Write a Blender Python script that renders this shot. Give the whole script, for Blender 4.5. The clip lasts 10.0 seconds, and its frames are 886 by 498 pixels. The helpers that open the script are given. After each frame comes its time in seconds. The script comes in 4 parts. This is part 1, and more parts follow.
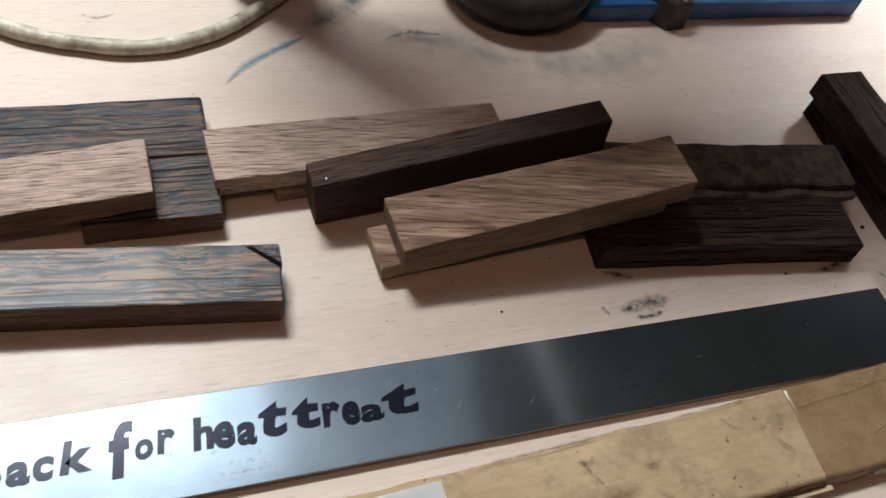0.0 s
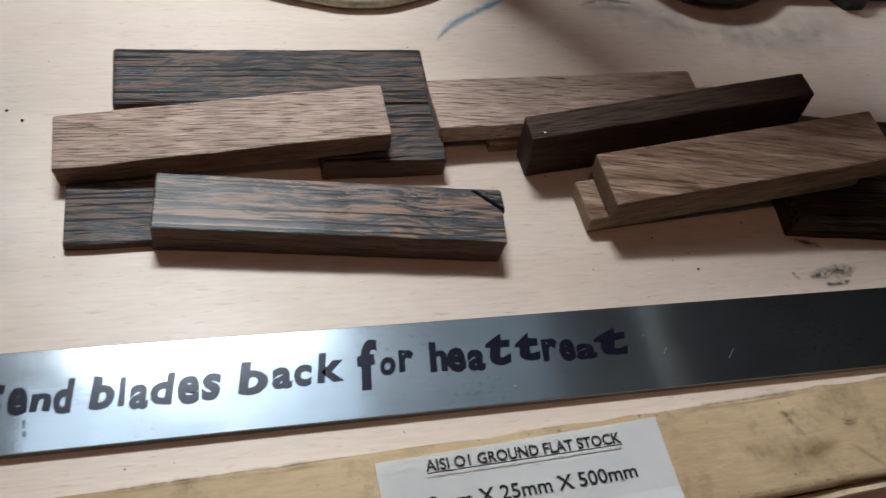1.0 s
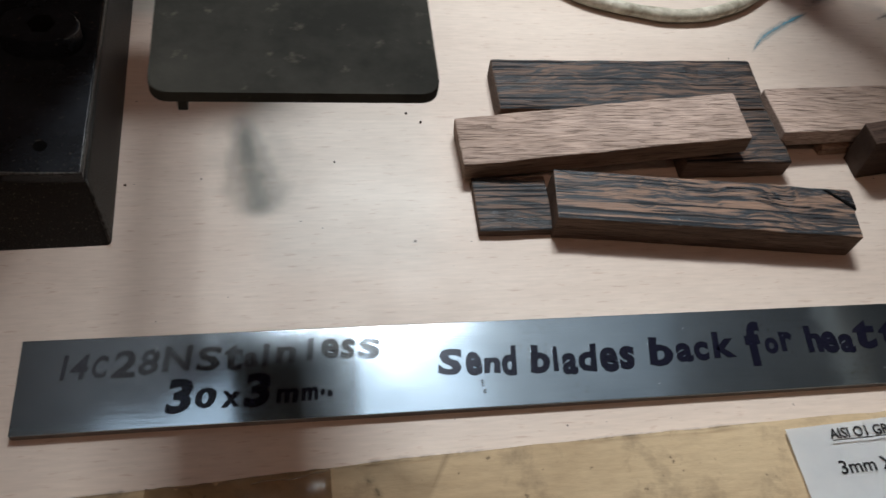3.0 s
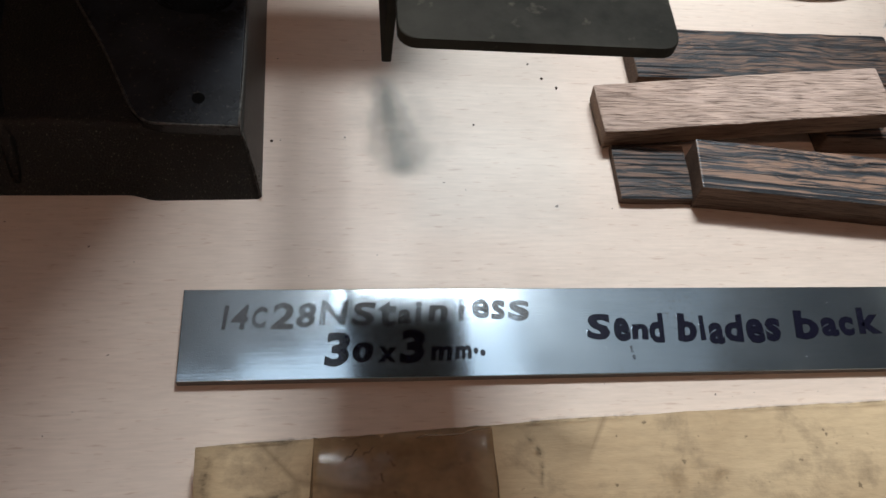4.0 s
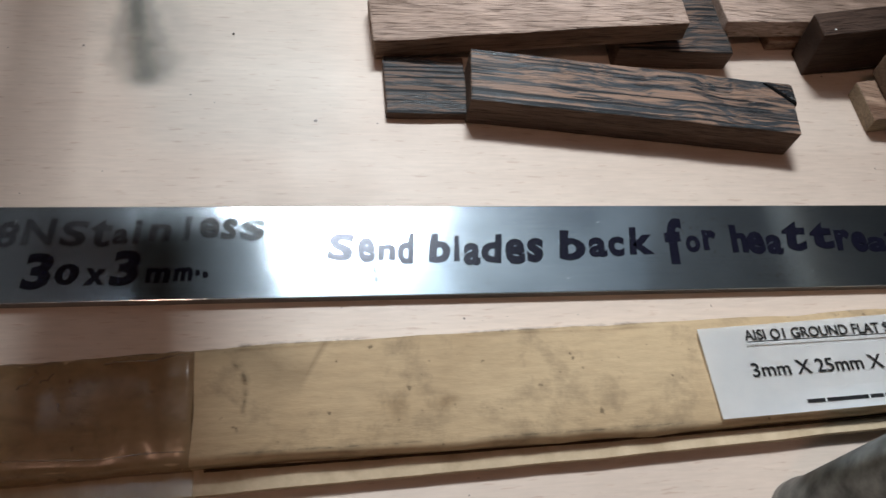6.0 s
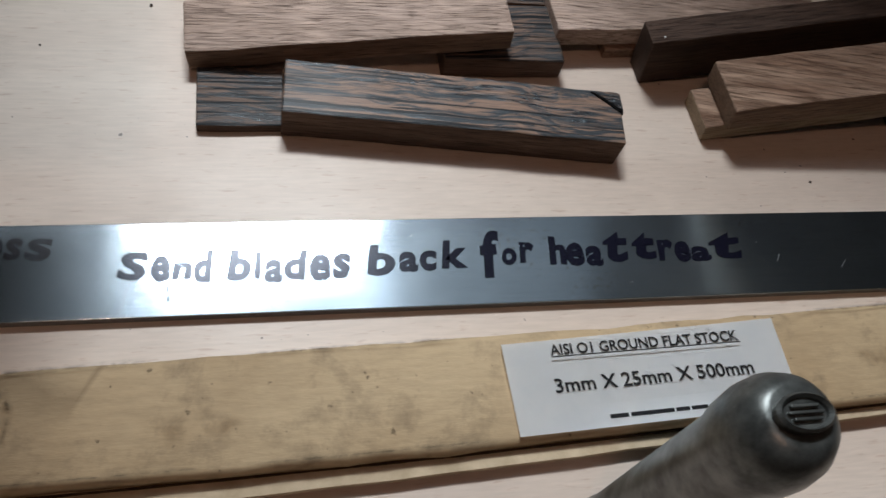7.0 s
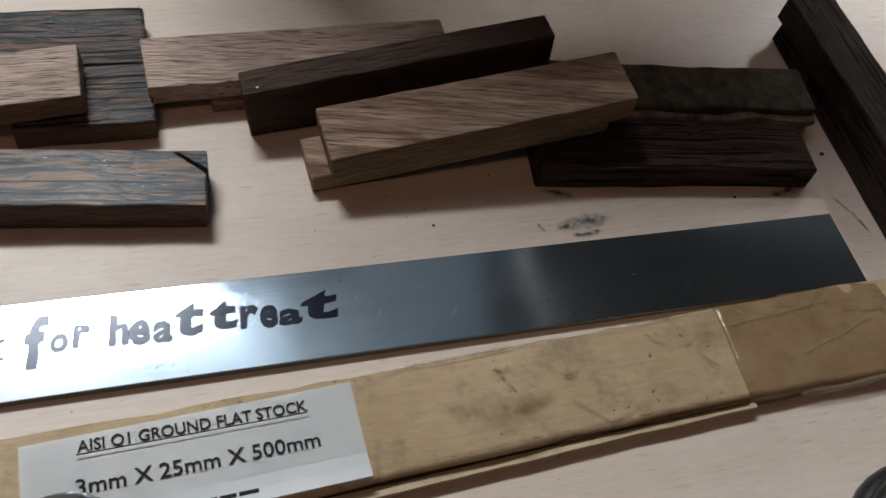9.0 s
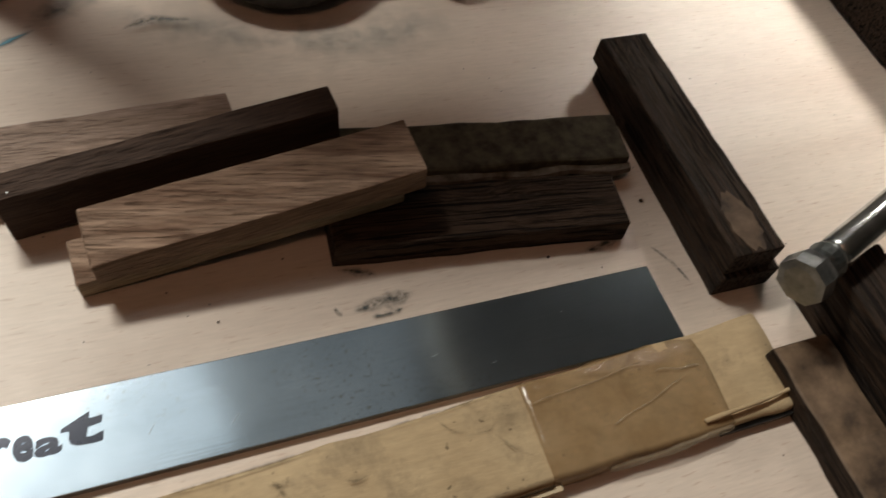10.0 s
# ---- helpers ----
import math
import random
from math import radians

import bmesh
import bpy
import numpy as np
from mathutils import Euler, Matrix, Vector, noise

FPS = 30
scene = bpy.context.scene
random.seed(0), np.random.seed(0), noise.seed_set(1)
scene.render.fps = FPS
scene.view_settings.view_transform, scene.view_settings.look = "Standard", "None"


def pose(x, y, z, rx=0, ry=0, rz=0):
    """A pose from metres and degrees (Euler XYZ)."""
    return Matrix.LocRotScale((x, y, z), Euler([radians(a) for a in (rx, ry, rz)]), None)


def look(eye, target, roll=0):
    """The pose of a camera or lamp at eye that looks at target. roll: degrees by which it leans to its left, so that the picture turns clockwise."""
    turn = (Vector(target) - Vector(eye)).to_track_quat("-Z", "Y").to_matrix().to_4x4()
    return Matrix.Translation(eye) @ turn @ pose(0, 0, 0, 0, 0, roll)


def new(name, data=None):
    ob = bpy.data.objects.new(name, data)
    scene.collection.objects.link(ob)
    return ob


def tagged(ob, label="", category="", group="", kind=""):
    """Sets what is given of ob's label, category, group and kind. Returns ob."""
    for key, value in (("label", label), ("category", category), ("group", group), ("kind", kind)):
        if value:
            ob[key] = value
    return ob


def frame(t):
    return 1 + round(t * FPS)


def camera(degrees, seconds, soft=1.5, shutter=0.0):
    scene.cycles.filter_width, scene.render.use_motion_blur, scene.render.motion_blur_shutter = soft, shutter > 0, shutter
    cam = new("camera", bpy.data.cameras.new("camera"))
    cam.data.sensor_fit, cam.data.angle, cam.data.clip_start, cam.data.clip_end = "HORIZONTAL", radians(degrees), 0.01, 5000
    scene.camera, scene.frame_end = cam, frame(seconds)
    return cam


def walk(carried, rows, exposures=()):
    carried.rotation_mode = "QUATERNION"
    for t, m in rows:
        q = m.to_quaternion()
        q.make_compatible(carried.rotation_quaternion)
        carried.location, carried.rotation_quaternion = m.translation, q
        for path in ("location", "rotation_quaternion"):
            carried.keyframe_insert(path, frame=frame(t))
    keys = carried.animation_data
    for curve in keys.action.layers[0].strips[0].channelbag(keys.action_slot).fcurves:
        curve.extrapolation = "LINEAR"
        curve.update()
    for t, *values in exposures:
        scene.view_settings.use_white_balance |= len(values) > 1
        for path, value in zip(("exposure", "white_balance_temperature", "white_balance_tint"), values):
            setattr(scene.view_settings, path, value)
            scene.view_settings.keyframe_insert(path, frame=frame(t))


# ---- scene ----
cam = camera(54.0, 10.0, 1.5, 0.2)
PATH = [
    (0, (0.24, -0.085, 0.237), (0.888, 0.959, -1.342), 19.6),
    (0.5, (0.22, -0.08, 0.235), (0.795, 0.922, -1.398), 20.4),
    (1, (0.186, -0.091, 0.237), (0.696, 0.939, -1.4), 19.0),
    (1.5, (0.163, -0.095, 0.244), (0.618, 0.96, -1.393), 17.1),
    (2, (0.14, -0.1, 0.249), (0.555, 0.969, -1.389), 15.6),
    (2.5, (0.11, -0.099, 0.25), (0.481, 0.974, -1.396), 14.0),
    (3, (0.078, -0.098, 0.245), (0.425, 0.969, -1.411), 13.4),
    (4.5, (0.034, -0.1, 0.234), (0.309, 0.897, -1.477), 14.0),
    (5, (0.048, -0.105, 0.227), (0.343, 0.859, -1.501), 15.7),
    (5.5, (0.08, -0.105, 0.222), (0.406, 0.844, -1.509), 16.7),
    (7, (0.157, -0.104, 0.226), (0.595, 0.84, -1.482), 20.2),
    (7.5, (0.184, -0.109, 0.23), (0.64, 0.848, -1.466), 20.1),
    (8, (0.217, -0.11, 0.233), (0.689, 0.872, -1.444), 19.2),
    (8.5, (0.242, -0.109, 0.229), (0.762, 0.878, -1.431), 20.3),
    (9, (0.271, -0.106, 0.235), (0.832, 0.88, -1.413), 18.9),
    (9.5, (0.295, -0.102, 0.231), (0.884, 0.891, -1.402), 17.4),
    (10, (0.327, -0.09, 0.246), (1.004, 0.864, -1.376), 19.0),
]
walk(cam, [(t, look(eye, target, roll)) for t, eye, target, roll in PATH],
     [(0, 0.10, 6550, 10), (1, -0.16, 6450, 10), (2.5, -0.19, 6400, 10), (4.5, 0.27, 6400, 10), (5.5, 0.20, 6350, 10), (7, -0.24, 6300, 10), (7.5, -0.32, 6250, 10),
      (8.5, -0.46, 6350, 10), (9, -0.50, 6450, 10), (9.5, -0.44, 6900, 10), (10, -0.2, 7400, 10)])

# ---- light: strip and side lamps over the bench, weak ceiling lamp, two added panels ----
world = bpy.data.worlds.new("room_air")
world.use_nodes = True
world.node_tree.nodes["Background"].inputs[0].default_value = (0.9, 0.85, 0.8, 1)
world.node_tree.nodes["Background"].inputs[1].default_value = 0.003
scene.world = world


def area_lamp(name, m, sx, sy, watts, colour):
    d = bpy.data.lights.new(name, "AREA")
    d.shape, d.size, d.size_y, d.energy, d.color = "RECTANGLE", sx, sy, watts, colour
    ob = new(name, d)
    ob.matrix_world = m
    return ob


LAMP = (0.11, 0.66, 1.07)
area_lamp("bench_light", look(LAMP, (0.20, 0.05, 0.0)), 0.46, 0.11, 18.0, (0.94, 0.99, 1.0))
side_lamp = area_lamp("side_bench_light", look((0.88, 0.44, 0.46), (0.75, 0.18, 0.0)), 0.10, 0.08, 0.62, (0.96, 0.98, 1.0))
side_lamp.data.spread = math.radians(46)  # narrow beam, set to keep this lamp off the bench's left part
# two unseen panels, added to give the steel its soft bluish reflection
area_lamp("back_reflection_panel", look((0.08, 0.60, 1.27), (0.20, 0.04, 0.0)), 0.70, 0.36, 1.3, (0.74, 0.88, 1.0))
area_lamp("wide_reflection_panel", look((0.30, 0.66, 1.24), (0.25, 0.05, 0.0)), 1.05, 0.50, 0.50, (0.74, 0.88, 1.0))
area_lamp("front_ceiling_light", look((-0.12, -0.41, 1.46), (0.15, 0.05, 0.0)), 0.14, 0.12, 2.2, (1.0, 0.57, 0.39))

# ---- materials ----


def mat(name, rough=0.5, metal=0.0, spec=0.5):
    m = bpy.data.materials.new(name)
    m.use_nodes = True
    b = m.node_tree.nodes["Principled BSDF"]
    b.inputs["Roughness"].default_value = rough
    b.inputs["Metallic"].default_value = metal
    b.inputs["Specular IOR Level"].default_value = spec
    return m, m.node_tree.nodes, m.node_tree.links, b


def coords(n, l, scale=(1, 1, 1), rand=True, rot=(0, 0, 0), loc=(0, 0, 0)):
    tc = n.new("ShaderNodeTexCoord")
    mp = n.new("ShaderNodeMapping")
    mp.inputs["Scale"].default_value = scale
    mp.inputs["Rotation"].default_value = rot
    mp.inputs["Location"].default_value = loc
    l.new(tc.outputs["Object"], mp.inputs["Vector"])
    if not rand:
        return mp.outputs[0]
    oi = n.new("ShaderNodeObjectInfo")
    mul = n.new("ShaderNodeVectorMath")
    mul.operation = "MULTIPLY_ADD"
    mul.inputs[1].default_value = (37.0, 23.0, 51.0)
    l.new(oi.outputs["Random"], mul.inputs[0])
    l.new(mp.outputs[0], mul.inputs[2])
    return mul.outputs[0]


def noise_tex(n, l, vec, scale, detail=4.0, rough=0.55, dist=0.0):
    t = n.new("ShaderNodeTexNoise")
    t.inputs["Scale"].default_value = scale
    t.inputs["Detail"].default_value = detail
    t.inputs["Roughness"].default_value = rough
    t.inputs["Distortion"].default_value = dist
    l.new(vec, t.inputs["Vector"])
    return t.outputs["Fac"]


def ramp(n, l, fac, stops, interp="LINEAR"):
    r = n.new("ShaderNodeValToRGB")
    r.color_ramp.interpolation = interp
    e = r.color_ramp.elements
    while len(e) < len(stops):
        e.new(0.5)
    for k, (p, c) in zip(e, stops):
        k.position = p
        k.color = (c, c, c, 1) if isinstance(c, (int, float)) else (*c, 1)
    l.new(fac, r.inputs["Fac"])
    return r.outputs["Color"]


def mix(n, l, fac, a, b, mode="MIX"):
    m = n.new("ShaderNodeMix")
    m.data_type, m.blend_type = "RGBA", mode
    for sock, v in ((m.inputs[0], fac), (m.inputs[6], a), (m.inputs[7], b)):
        if isinstance(v, (int, float)):
            sock.default_value = v
        elif isinstance(v, tuple):
            sock.default_value = (*v, 1)
        else:
            l.new(v, sock)
    return m.outputs[2]


def bump(n, l, b, height, strength, dist):
    k = n.new("ShaderNodeBump")
    k.inputs["Strength"].default_value = strength
    k.inputs["Distance"].default_value = dist
    l.new(height, k.inputs["Height"])
    l.new(k.outputs[0], b.inputs["Normal"])


def wood_pored(name, light, dark, pore, contrast=0.5, stripe=18.0, skew=0.0, rough=0.7):
    """Open-pored wood: broad figure, fine grain, short dark pores along x."""
    m, n, l, b = mat(name, rough, spec=0.2)
    v = coords(n, l, rot=(0, 0, skew))
    vs = n.new("ShaderNodeMapping")
    vs.inputs["Scale"].default_value = (0.12, 1.0, 1.0)
    l.new(v, vs.inputs["Vector"])
    figure = noise_tex(n, l, vs.outputs[0], stripe * 6, 3, 0.5, 0.6)
    base = mix(n, l, ramp(n, l, figure, [(0.5 - contrast / 2, 0.0), (0.5 + contrast / 2, 1.0)]), dark, light)
    vg = n.new("ShaderNodeMapping")
    vg.inputs["Scale"].default_value = (0.06, 1.0, 1.0)
    l.new(v, vg.inputs["Vector"])
    grain = noise_tex(n, l, vg.outputs[0], 1500, 3, 0.6)
    base = mix(n, l, 0.55, base, ramp(n, l, grain, [(0.32, 0.45), (0.68, 1.45)]), "MULTIPLY")
    vp = n.new("ShaderNodeMapping")
    vp.inputs["Scale"].default_value = (0.034, 1.0, 1.0)
    l.new(v, vp.inputs["Vector"])
    pores = noise_tex(n, l, vp.outputs[0], 2700, 3, 0.6)
    pm = ramp(n, l, pores, [(0.55, 0.0), (0.68, 0.75)])
    base = mix(n, l, pm, base, pore)
    blotch = noise_tex(n, l, v, 55, 4, 0.6)
    base = mix(n, l, 0.35, base, ramp(n, l, blotch, [(0.3, 0.55), (0.7, 1.25)]), "MULTIPLY")
    l.new(base, b.inputs["Base Color"])
    inv = n.new("ShaderNodeMath")
    inv.operation = "SUBTRACT"
    inv.inputs[0].default_value = 1.0
    l.new(pm, inv.inputs[1])
    bump(n, l, b, mix(n, l, 0.45, inv.outputs[0], grain), 1.0, 0.0007)
    return m


def wood_wenge(name, tan, black, share=0.5, rough=0.36, gloss=1.0):
    """Near-black wood with wavy tan bands, cracked along the grain and sheeny."""
    m, n, l, b = mat(name, rough, spec=gloss)
    v = coords(n, l)
    vs = n.new("ShaderNodeMapping")
    vs.inputs["Scale"].default_value = (0.042, 1.0, 0.8)
    l.new(v, vs.inputs["Vector"])
    warp = noise_tex(n, l, v, 26, 2, 0.5)
    off = n.new("ShaderNodeVectorMath")
    off.operation = "MULTIPLY_ADD"
    off.inputs[1].default_value = (0.0, 0.013, 0.010)
    l.new(warp, off.inputs[0])
    l.new(vs.outputs[0], off.inputs[2])
    band = noise_tex(n, l, off.outputs[0], 640, 5, 0.68, 0.5)
    tans = ramp(n, l, band, [(share - 0.05, 0.0), (share + 0.06, 1.0)])
    base = mix(n, l, tans, black, tan)
    vg = n.new("ShaderNodeMapping")
    vg.inputs["Scale"].default_value = (0.05, 1.0, 1.0)
    l.new(v, vg.inputs["Vector"])
    grain = noise_tex(n, l, vg.outputs[0], 1700, 3, 0.6)
    base = mix(n, l, 0.45, base, ramp(n, l, grain, [(0.3, 0.35), (0.7, 1.4)]), "MULTIPLY")
    vc = n.new("ShaderNodeMapping")
    vc.inputs["Scale"].default_value = (0.09, 1.0, 1.0)
    l.new(off.outputs[0], vc.inputs["Vector"])
    vk = n.new("ShaderNodeMapping")
    vk.inputs["Scale"].default_value = (0.022, 1.0, 0.6)
    l.new(v, vk.inputs["Vector"])
    crack = noise_tex(n, l, vk.outputs[0], 900, 2, 0.45, 0.3)
    cm = ramp(n, l, crack, [(0.575, 0.0), (0.60, 1.0)])
    base = mix(n, l, cm, base, (0.006, 0.004, 0.004))
    l.new(base, b.inputs["Base Color"])
    va = n.new("ShaderNodeMapping")
    va.inputs["Scale"].default_value = (0.35, 1.0, 1.0)
    l.new(v, va.inputs["Vector"])
    patchy = noise_tex(n, l, va.outputs[0], 75, 3, 0.6)
    fine = noise_tex(n, l, vg.outputs[0], 900, 3, 0.6)
    rr = ramp(n, l, mix(n, l, 0.5, patchy, fine), [(0.42, rough - 0.10), (0.60, rough + 0.30)])
    rr = mix(n, l, 0.8, rr, mix(n, l, tans, rr, (0.72, 0.72, 0.72)))
    rr = mix(n, l, cm, rr, (0.95, 0.95, 0.95))
    # blue specular tint paints the cool light's colour into the sheen
    b.inputs["Specular Tint"].default_value = (0.76, 0.89, 1.0, 1.0) if gloss > 0.5 else (1.0, 0.9, 0.8, 1.0)
    b.inputs["Coat Weight"].default_value = max(0.0, gloss - 0.65)
    b.inputs["Coat Roughness"].default_value = 0.30
    l.new(rr, b.inputs["Roughness"])
    h = mix(n, l, cm, grain, (0.0, 0.0, 0.0))
    bump(n, l, b, h, 0.9, 0.0007)
    return m


def bench_material():
    m, n, l, b = mat("beech_bench_top", 0.42, spec=0.45)
    v = coords(n, l, rand=False)
    vs = n.new("ShaderNodeMapping")
    vs.inputs["Scale"].default_value = (0.10, 1.0, 1.0)
    l.new(v, vs.inputs["Vector"])
    figure = noise_tex(n, l, vs.outputs[0], 34, 5, 0.55, 0.4)
    base = mix(n, l, ramp(n, l, figure, [(0.3, 0.0), (0.7, 1.0)]), (0.61, 0.50, 0.425), (0.70, 0.60, 0.52))
    vf = n.new("ShaderNodeMapping")
    vf.inputs["Scale"].default_value = (0.15, 1.0, 1.0)
    l.new(v, vf.inputs["Vector"])
    fleck = noise_tex(n, l, vf.outputs[0], 900, 2, 0.5)
    fm = ramp(n, l, fleck, [(0.62, 0.0), (0.74, 0.42)])
    base = mix(n, l, fm, base, (0.40, 0.235, 0.165))
    grain = noise_tex(n, l, vs.outputs[0], 900, 3, 0.6)
    base = mix(n, l, 0.16, base, ramp(n, l, grain, [(0.3, 0.55), (0.7, 1.3)]), "MULTIPLY")
    dirt = noise_tex(n, l, v, 9, 6, 0.65)
    base = mix(n, l, 0.30, base, ramp(n, l, dirt, [(0.30, (0.62, 0.60, 0.60)), (0.55, (1.0, 1.0, 1.0))]), "MULTIPLY")
    speck = noise_tex(n, l, v, 420, 1, 0.4)
    base = mix(n, l, ramp(n, l, speck, [(0.79, 0.0), (0.81, 0.8)]), base, (0.07, 0.05, 0.045))
    l.new(base, b.inputs["Base Color"])
    rr = ramp(n, l, dirt, [(0.3, 0.52), (0.7, 0.36)])
    l.new(rr, b.inputs["Roughness"])
    bump(n, l, b, fleck, 0.12, 0.0003)
    return m


def steel_material():
    m, n, l, b = mat("ground_steel", 0.24, 1.0)
    v = coords(n, l, rand=False)
    vs = n.new("ShaderNodeMapping")
    vs.inputs["Scale"].default_value = (0.03, 1.0, 1.0)
    l.new(v, vs.inputs["Vector"])
    brush = noise_tex(n, l, vs.outputs[0], 1600, 3, 0.6)
    cloud = noise_tex(n, l, v, 30, 5, 0.6)
    base = mix(n, l, ramp(n, l, cloud, [(0.3, 0.0), (0.7, 1.0)]), (0.255, 0.300, 0.340), (0.335, 0.385, 0.430))
    base = mix(n, l, 0.12, base, ramp(n, l, brush, [(0.3, 0.6), (0.7, 1.2)]), "MULTIPLY")
    spots = noise_tex(n, l, v, 700, 2, 0.5)
    patch = noise_tex(n, l, v, 22, 2, 0.5)
    both = n.new("ShaderNodeMath")
    both.operation = "MULTIPLY"
    l.new(ramp(n, l, spots, [(0.60, 0.0), (0.66, 0.6)]), both.inputs[0])
    l.new(ramp(n, l, patch, [(0.50, 0.0), (0.60, 1.0)]), both.inputs[1])
    base = mix(n, l, both.outputs[0], base, (0.20, 0.19, 0.18))
    l.new(base, b.inputs["Base Color"])
    l.new(ramp(n, l, cloud, [(0.3, 0.09), (0.7, 0.14)]), b.inputs["Roughness"])
    bump(n, l, b, brush, 0.04, 0.0002)
    haze = n.new("ShaderNodeBsdfAnisotropic")
    haze.inputs["Roughness"].default_value = 0.40
    l.new(base, haze.inputs["Color"])
    both2 = n.new("ShaderNodeMixShader")
    both2.inputs[0].default_value = 0.20
    l.new(b.outputs[0], both2.inputs[1])
    l.new(haze.outputs[0], both2.inputs[2])
    l.new(both2.outputs[0], n["Material Output"].inputs["Surface"])
    return m


def card_material():
    m, n, l, b = mat("worn_cardboard", 0.72, spec=0.3)
    v = coords(n, l, rand=False)
    big = noise_tex(n, l, v, 16, 5, 0.6)
    base = mix(n, l, ramp(n, l, big, [(0.3, 0.0), (0.7, 1.0)]), (0.40, 0.285, 0.165), (0.54, 0.410, 0.255))
    vs = n.new("ShaderNodeMapping")
    vs.inputs["Scale"].default_value = (0.25, 1.0, 1.0)
    l.new(v, vs.inputs["Vector"])
    fibre = noise_tex(n, l, vs.outputs[0], 500, 4, 0.65)
    base = mix(n, l, 0.22, base, ramp(n, l, fibre, [(0.3, 0.5), (0.7, 1.3)]), "MULTIPLY")
    smear = noise_tex(n, l, v, 48, 6, 0.72, 0.2)
    base = mix(n, l, ramp(n, l, smear, [(0.52, 0.0), (0.76, 0.80)]), base, (0.15, 0.11, 0.07))
    vc = n.new("ShaderNodeTexVoronoi")
    vc.feature = "DISTANCE_TO_EDGE"
    vc.inputs["Scale"].default_value = 24
    l.new(v, vc.inputs["Vector"])
    part_of = noise_tex(n, l, v, 28, 2, 0.5)
    crease = n.new("ShaderNodeMath")
    crease.operation = "MULTIPLY"
    l.new(ramp(n, l, vc.outputs["Distance"], [(0.0, 0.5), (0.03, 0.0)]), crease.inputs[0])
    l.new(ramp(n, l, part_of, [(0.52, 0.0), (0.60, 1.0)]), crease.inputs[1])
    base = mix(n, l, crease.outputs[0], base, (0.16, 0.11, 0.06))
    speck = noise_tex(n, l, v, 330, 2, 0.5)
    base = mix(n, l, ramp(n, l, speck, [(0.70, 0.0), (0.76, 0.75)]), base, (0.10, 0.07, 0.04))
    l.new(base, b.inputs["Base Color"])
    bump(n, l, b, mix(n, l, 0.3, big, fibre), 0.4, 0.0016)
    return m


def cast_material(name, c0, c1, rough, grain=900.0, strength=0.5, dust=0.35):
    """Painted or cast metal with a pebbled skin, dust and rubbed spots."""
    m, n, l, b = mat(name, rough, 0.0, 0.5)
    v = coords(n, l)
    peb = noise_tex(n, l, v, grain, 3, 0.6)
    big = noise_tex(n, l, v, 40, 5, 0.65)
    base = mix(n, l, ramp(n, l, big, [(0.35, 0.0), (0.68, 1.0)]), c0, c1)
    base = mix(n, l, ramp(n, l, peb, [(0.62, 0.0), (0.74, dust)]), base, (0.20, 0.18, 0.14))
    l.new(base, b.inputs["Base Color"])
    bump(n, l, b, peb, strength, 0.0005)
    return m


def plain(name, c0, c1, rough, metal=0.0, scale=120.0, bumpy=0.1, spec=0.5):
    m, n, l, b = mat(name, rough, metal, spec)
    v = coords(n, l)
    f = noise_tex(n, l, v, scale, 5, 0.62)
    l.new(mix(n, l, ramp(n, l, f, [(0.32, 0.0), (0.68, 1.0)]), c0, c1), b.inputs["Base Color"])
    bump(n, l, b, f, bumpy, 0.0006)
    return m


def see_through(name, colour, cover_lo, cover_hi, scale, rough, spec, squash=1.0, feather=False, crinkle=0.0):
    """A thin film (ink, smudge, tape) that lets its support show between."""
    m, n, l, b = mat(name, rough, 0.0, spec)
    v = coords(n, l, scale=(squash, 1, 1))
    f = noise_tex(n, l, v, scale, 5, 0.65)
    a = ramp(n, l, f, [(0.36, cover_lo), (0.64, cover_hi)])
    if feather:
        uv = n.new("ShaderNodeUVMap")
        uv.uv_map = "across"
        sep = n.new("ShaderNodeSeparateXYZ")
        l.new(uv.outputs[0], sep.inputs[0])
        fade = ramp(n, l, sep.outputs["Y"], [(0.0, 0.0), (0.25, 0.35), (0.5, 1.0), (0.75, 0.35), (1.0, 0.0)], "EASE")
        ends = ramp(n, l, sep.outputs["X"], [(0.0, 0.0), (0.2, 1.0), (0.8, 1.0), (1.0, 0.0)], "EASE")
        a = mix(n, l, 1.0, mix(n, l, 1.0, a, fade, "MULTIPLY"), ends, "MULTIPLY")
    if crinkle:
        bump(n, l, b, noise_tex(n, l, v, crinkle, 4, 0.6, 0.8), 0.3, 0.0008)
    l.new(a, b.inputs["Alpha"])
    b.inputs["Base Color"].default_value = (*colour, 1)
    return m


M_BENCH = bench_material()
M_STEEL = steel_material()
M_CARD = card_material()
M_WALNUT = wood_pored("pale_walnut", (0.53, 0.405, 0.345), (0.37, 0.27, 0.215), (0.10, 0.055, 0.038), 0.5, 18.0, 0.10)
M_TEAK = wood_pored("striped_walnut", (0.43, 0.295, 0.215), (0.18, 0.105, 0.070), (0.075, 0.04, 0.026), 0.30, 26.0, 0.34)
M_BROWN = wood_pored("brown_walnut", (0.080, 0.049, 0.036), (0.044, 0.026, 0.019), (0.016, 0.009, 0.007))
M_WENGE = wood_wenge("wenge", (0.28, 0.16, 0.098), (0.010, 0.009, 0.010), 0.52, 0.36, 0.9)
M_WENGE2 = wood_wenge("wenge_dark", (0.16, 0.092, 0.058), (0.018, 0.013, 0.011), 0.515, 0.42, 0.72)
M_DARK = wood_wenge("dark_rosewood", (0.044, 0.026, 0.017), (0.013, 0.008, 0.006), 0.5, 0.6, 0.25)
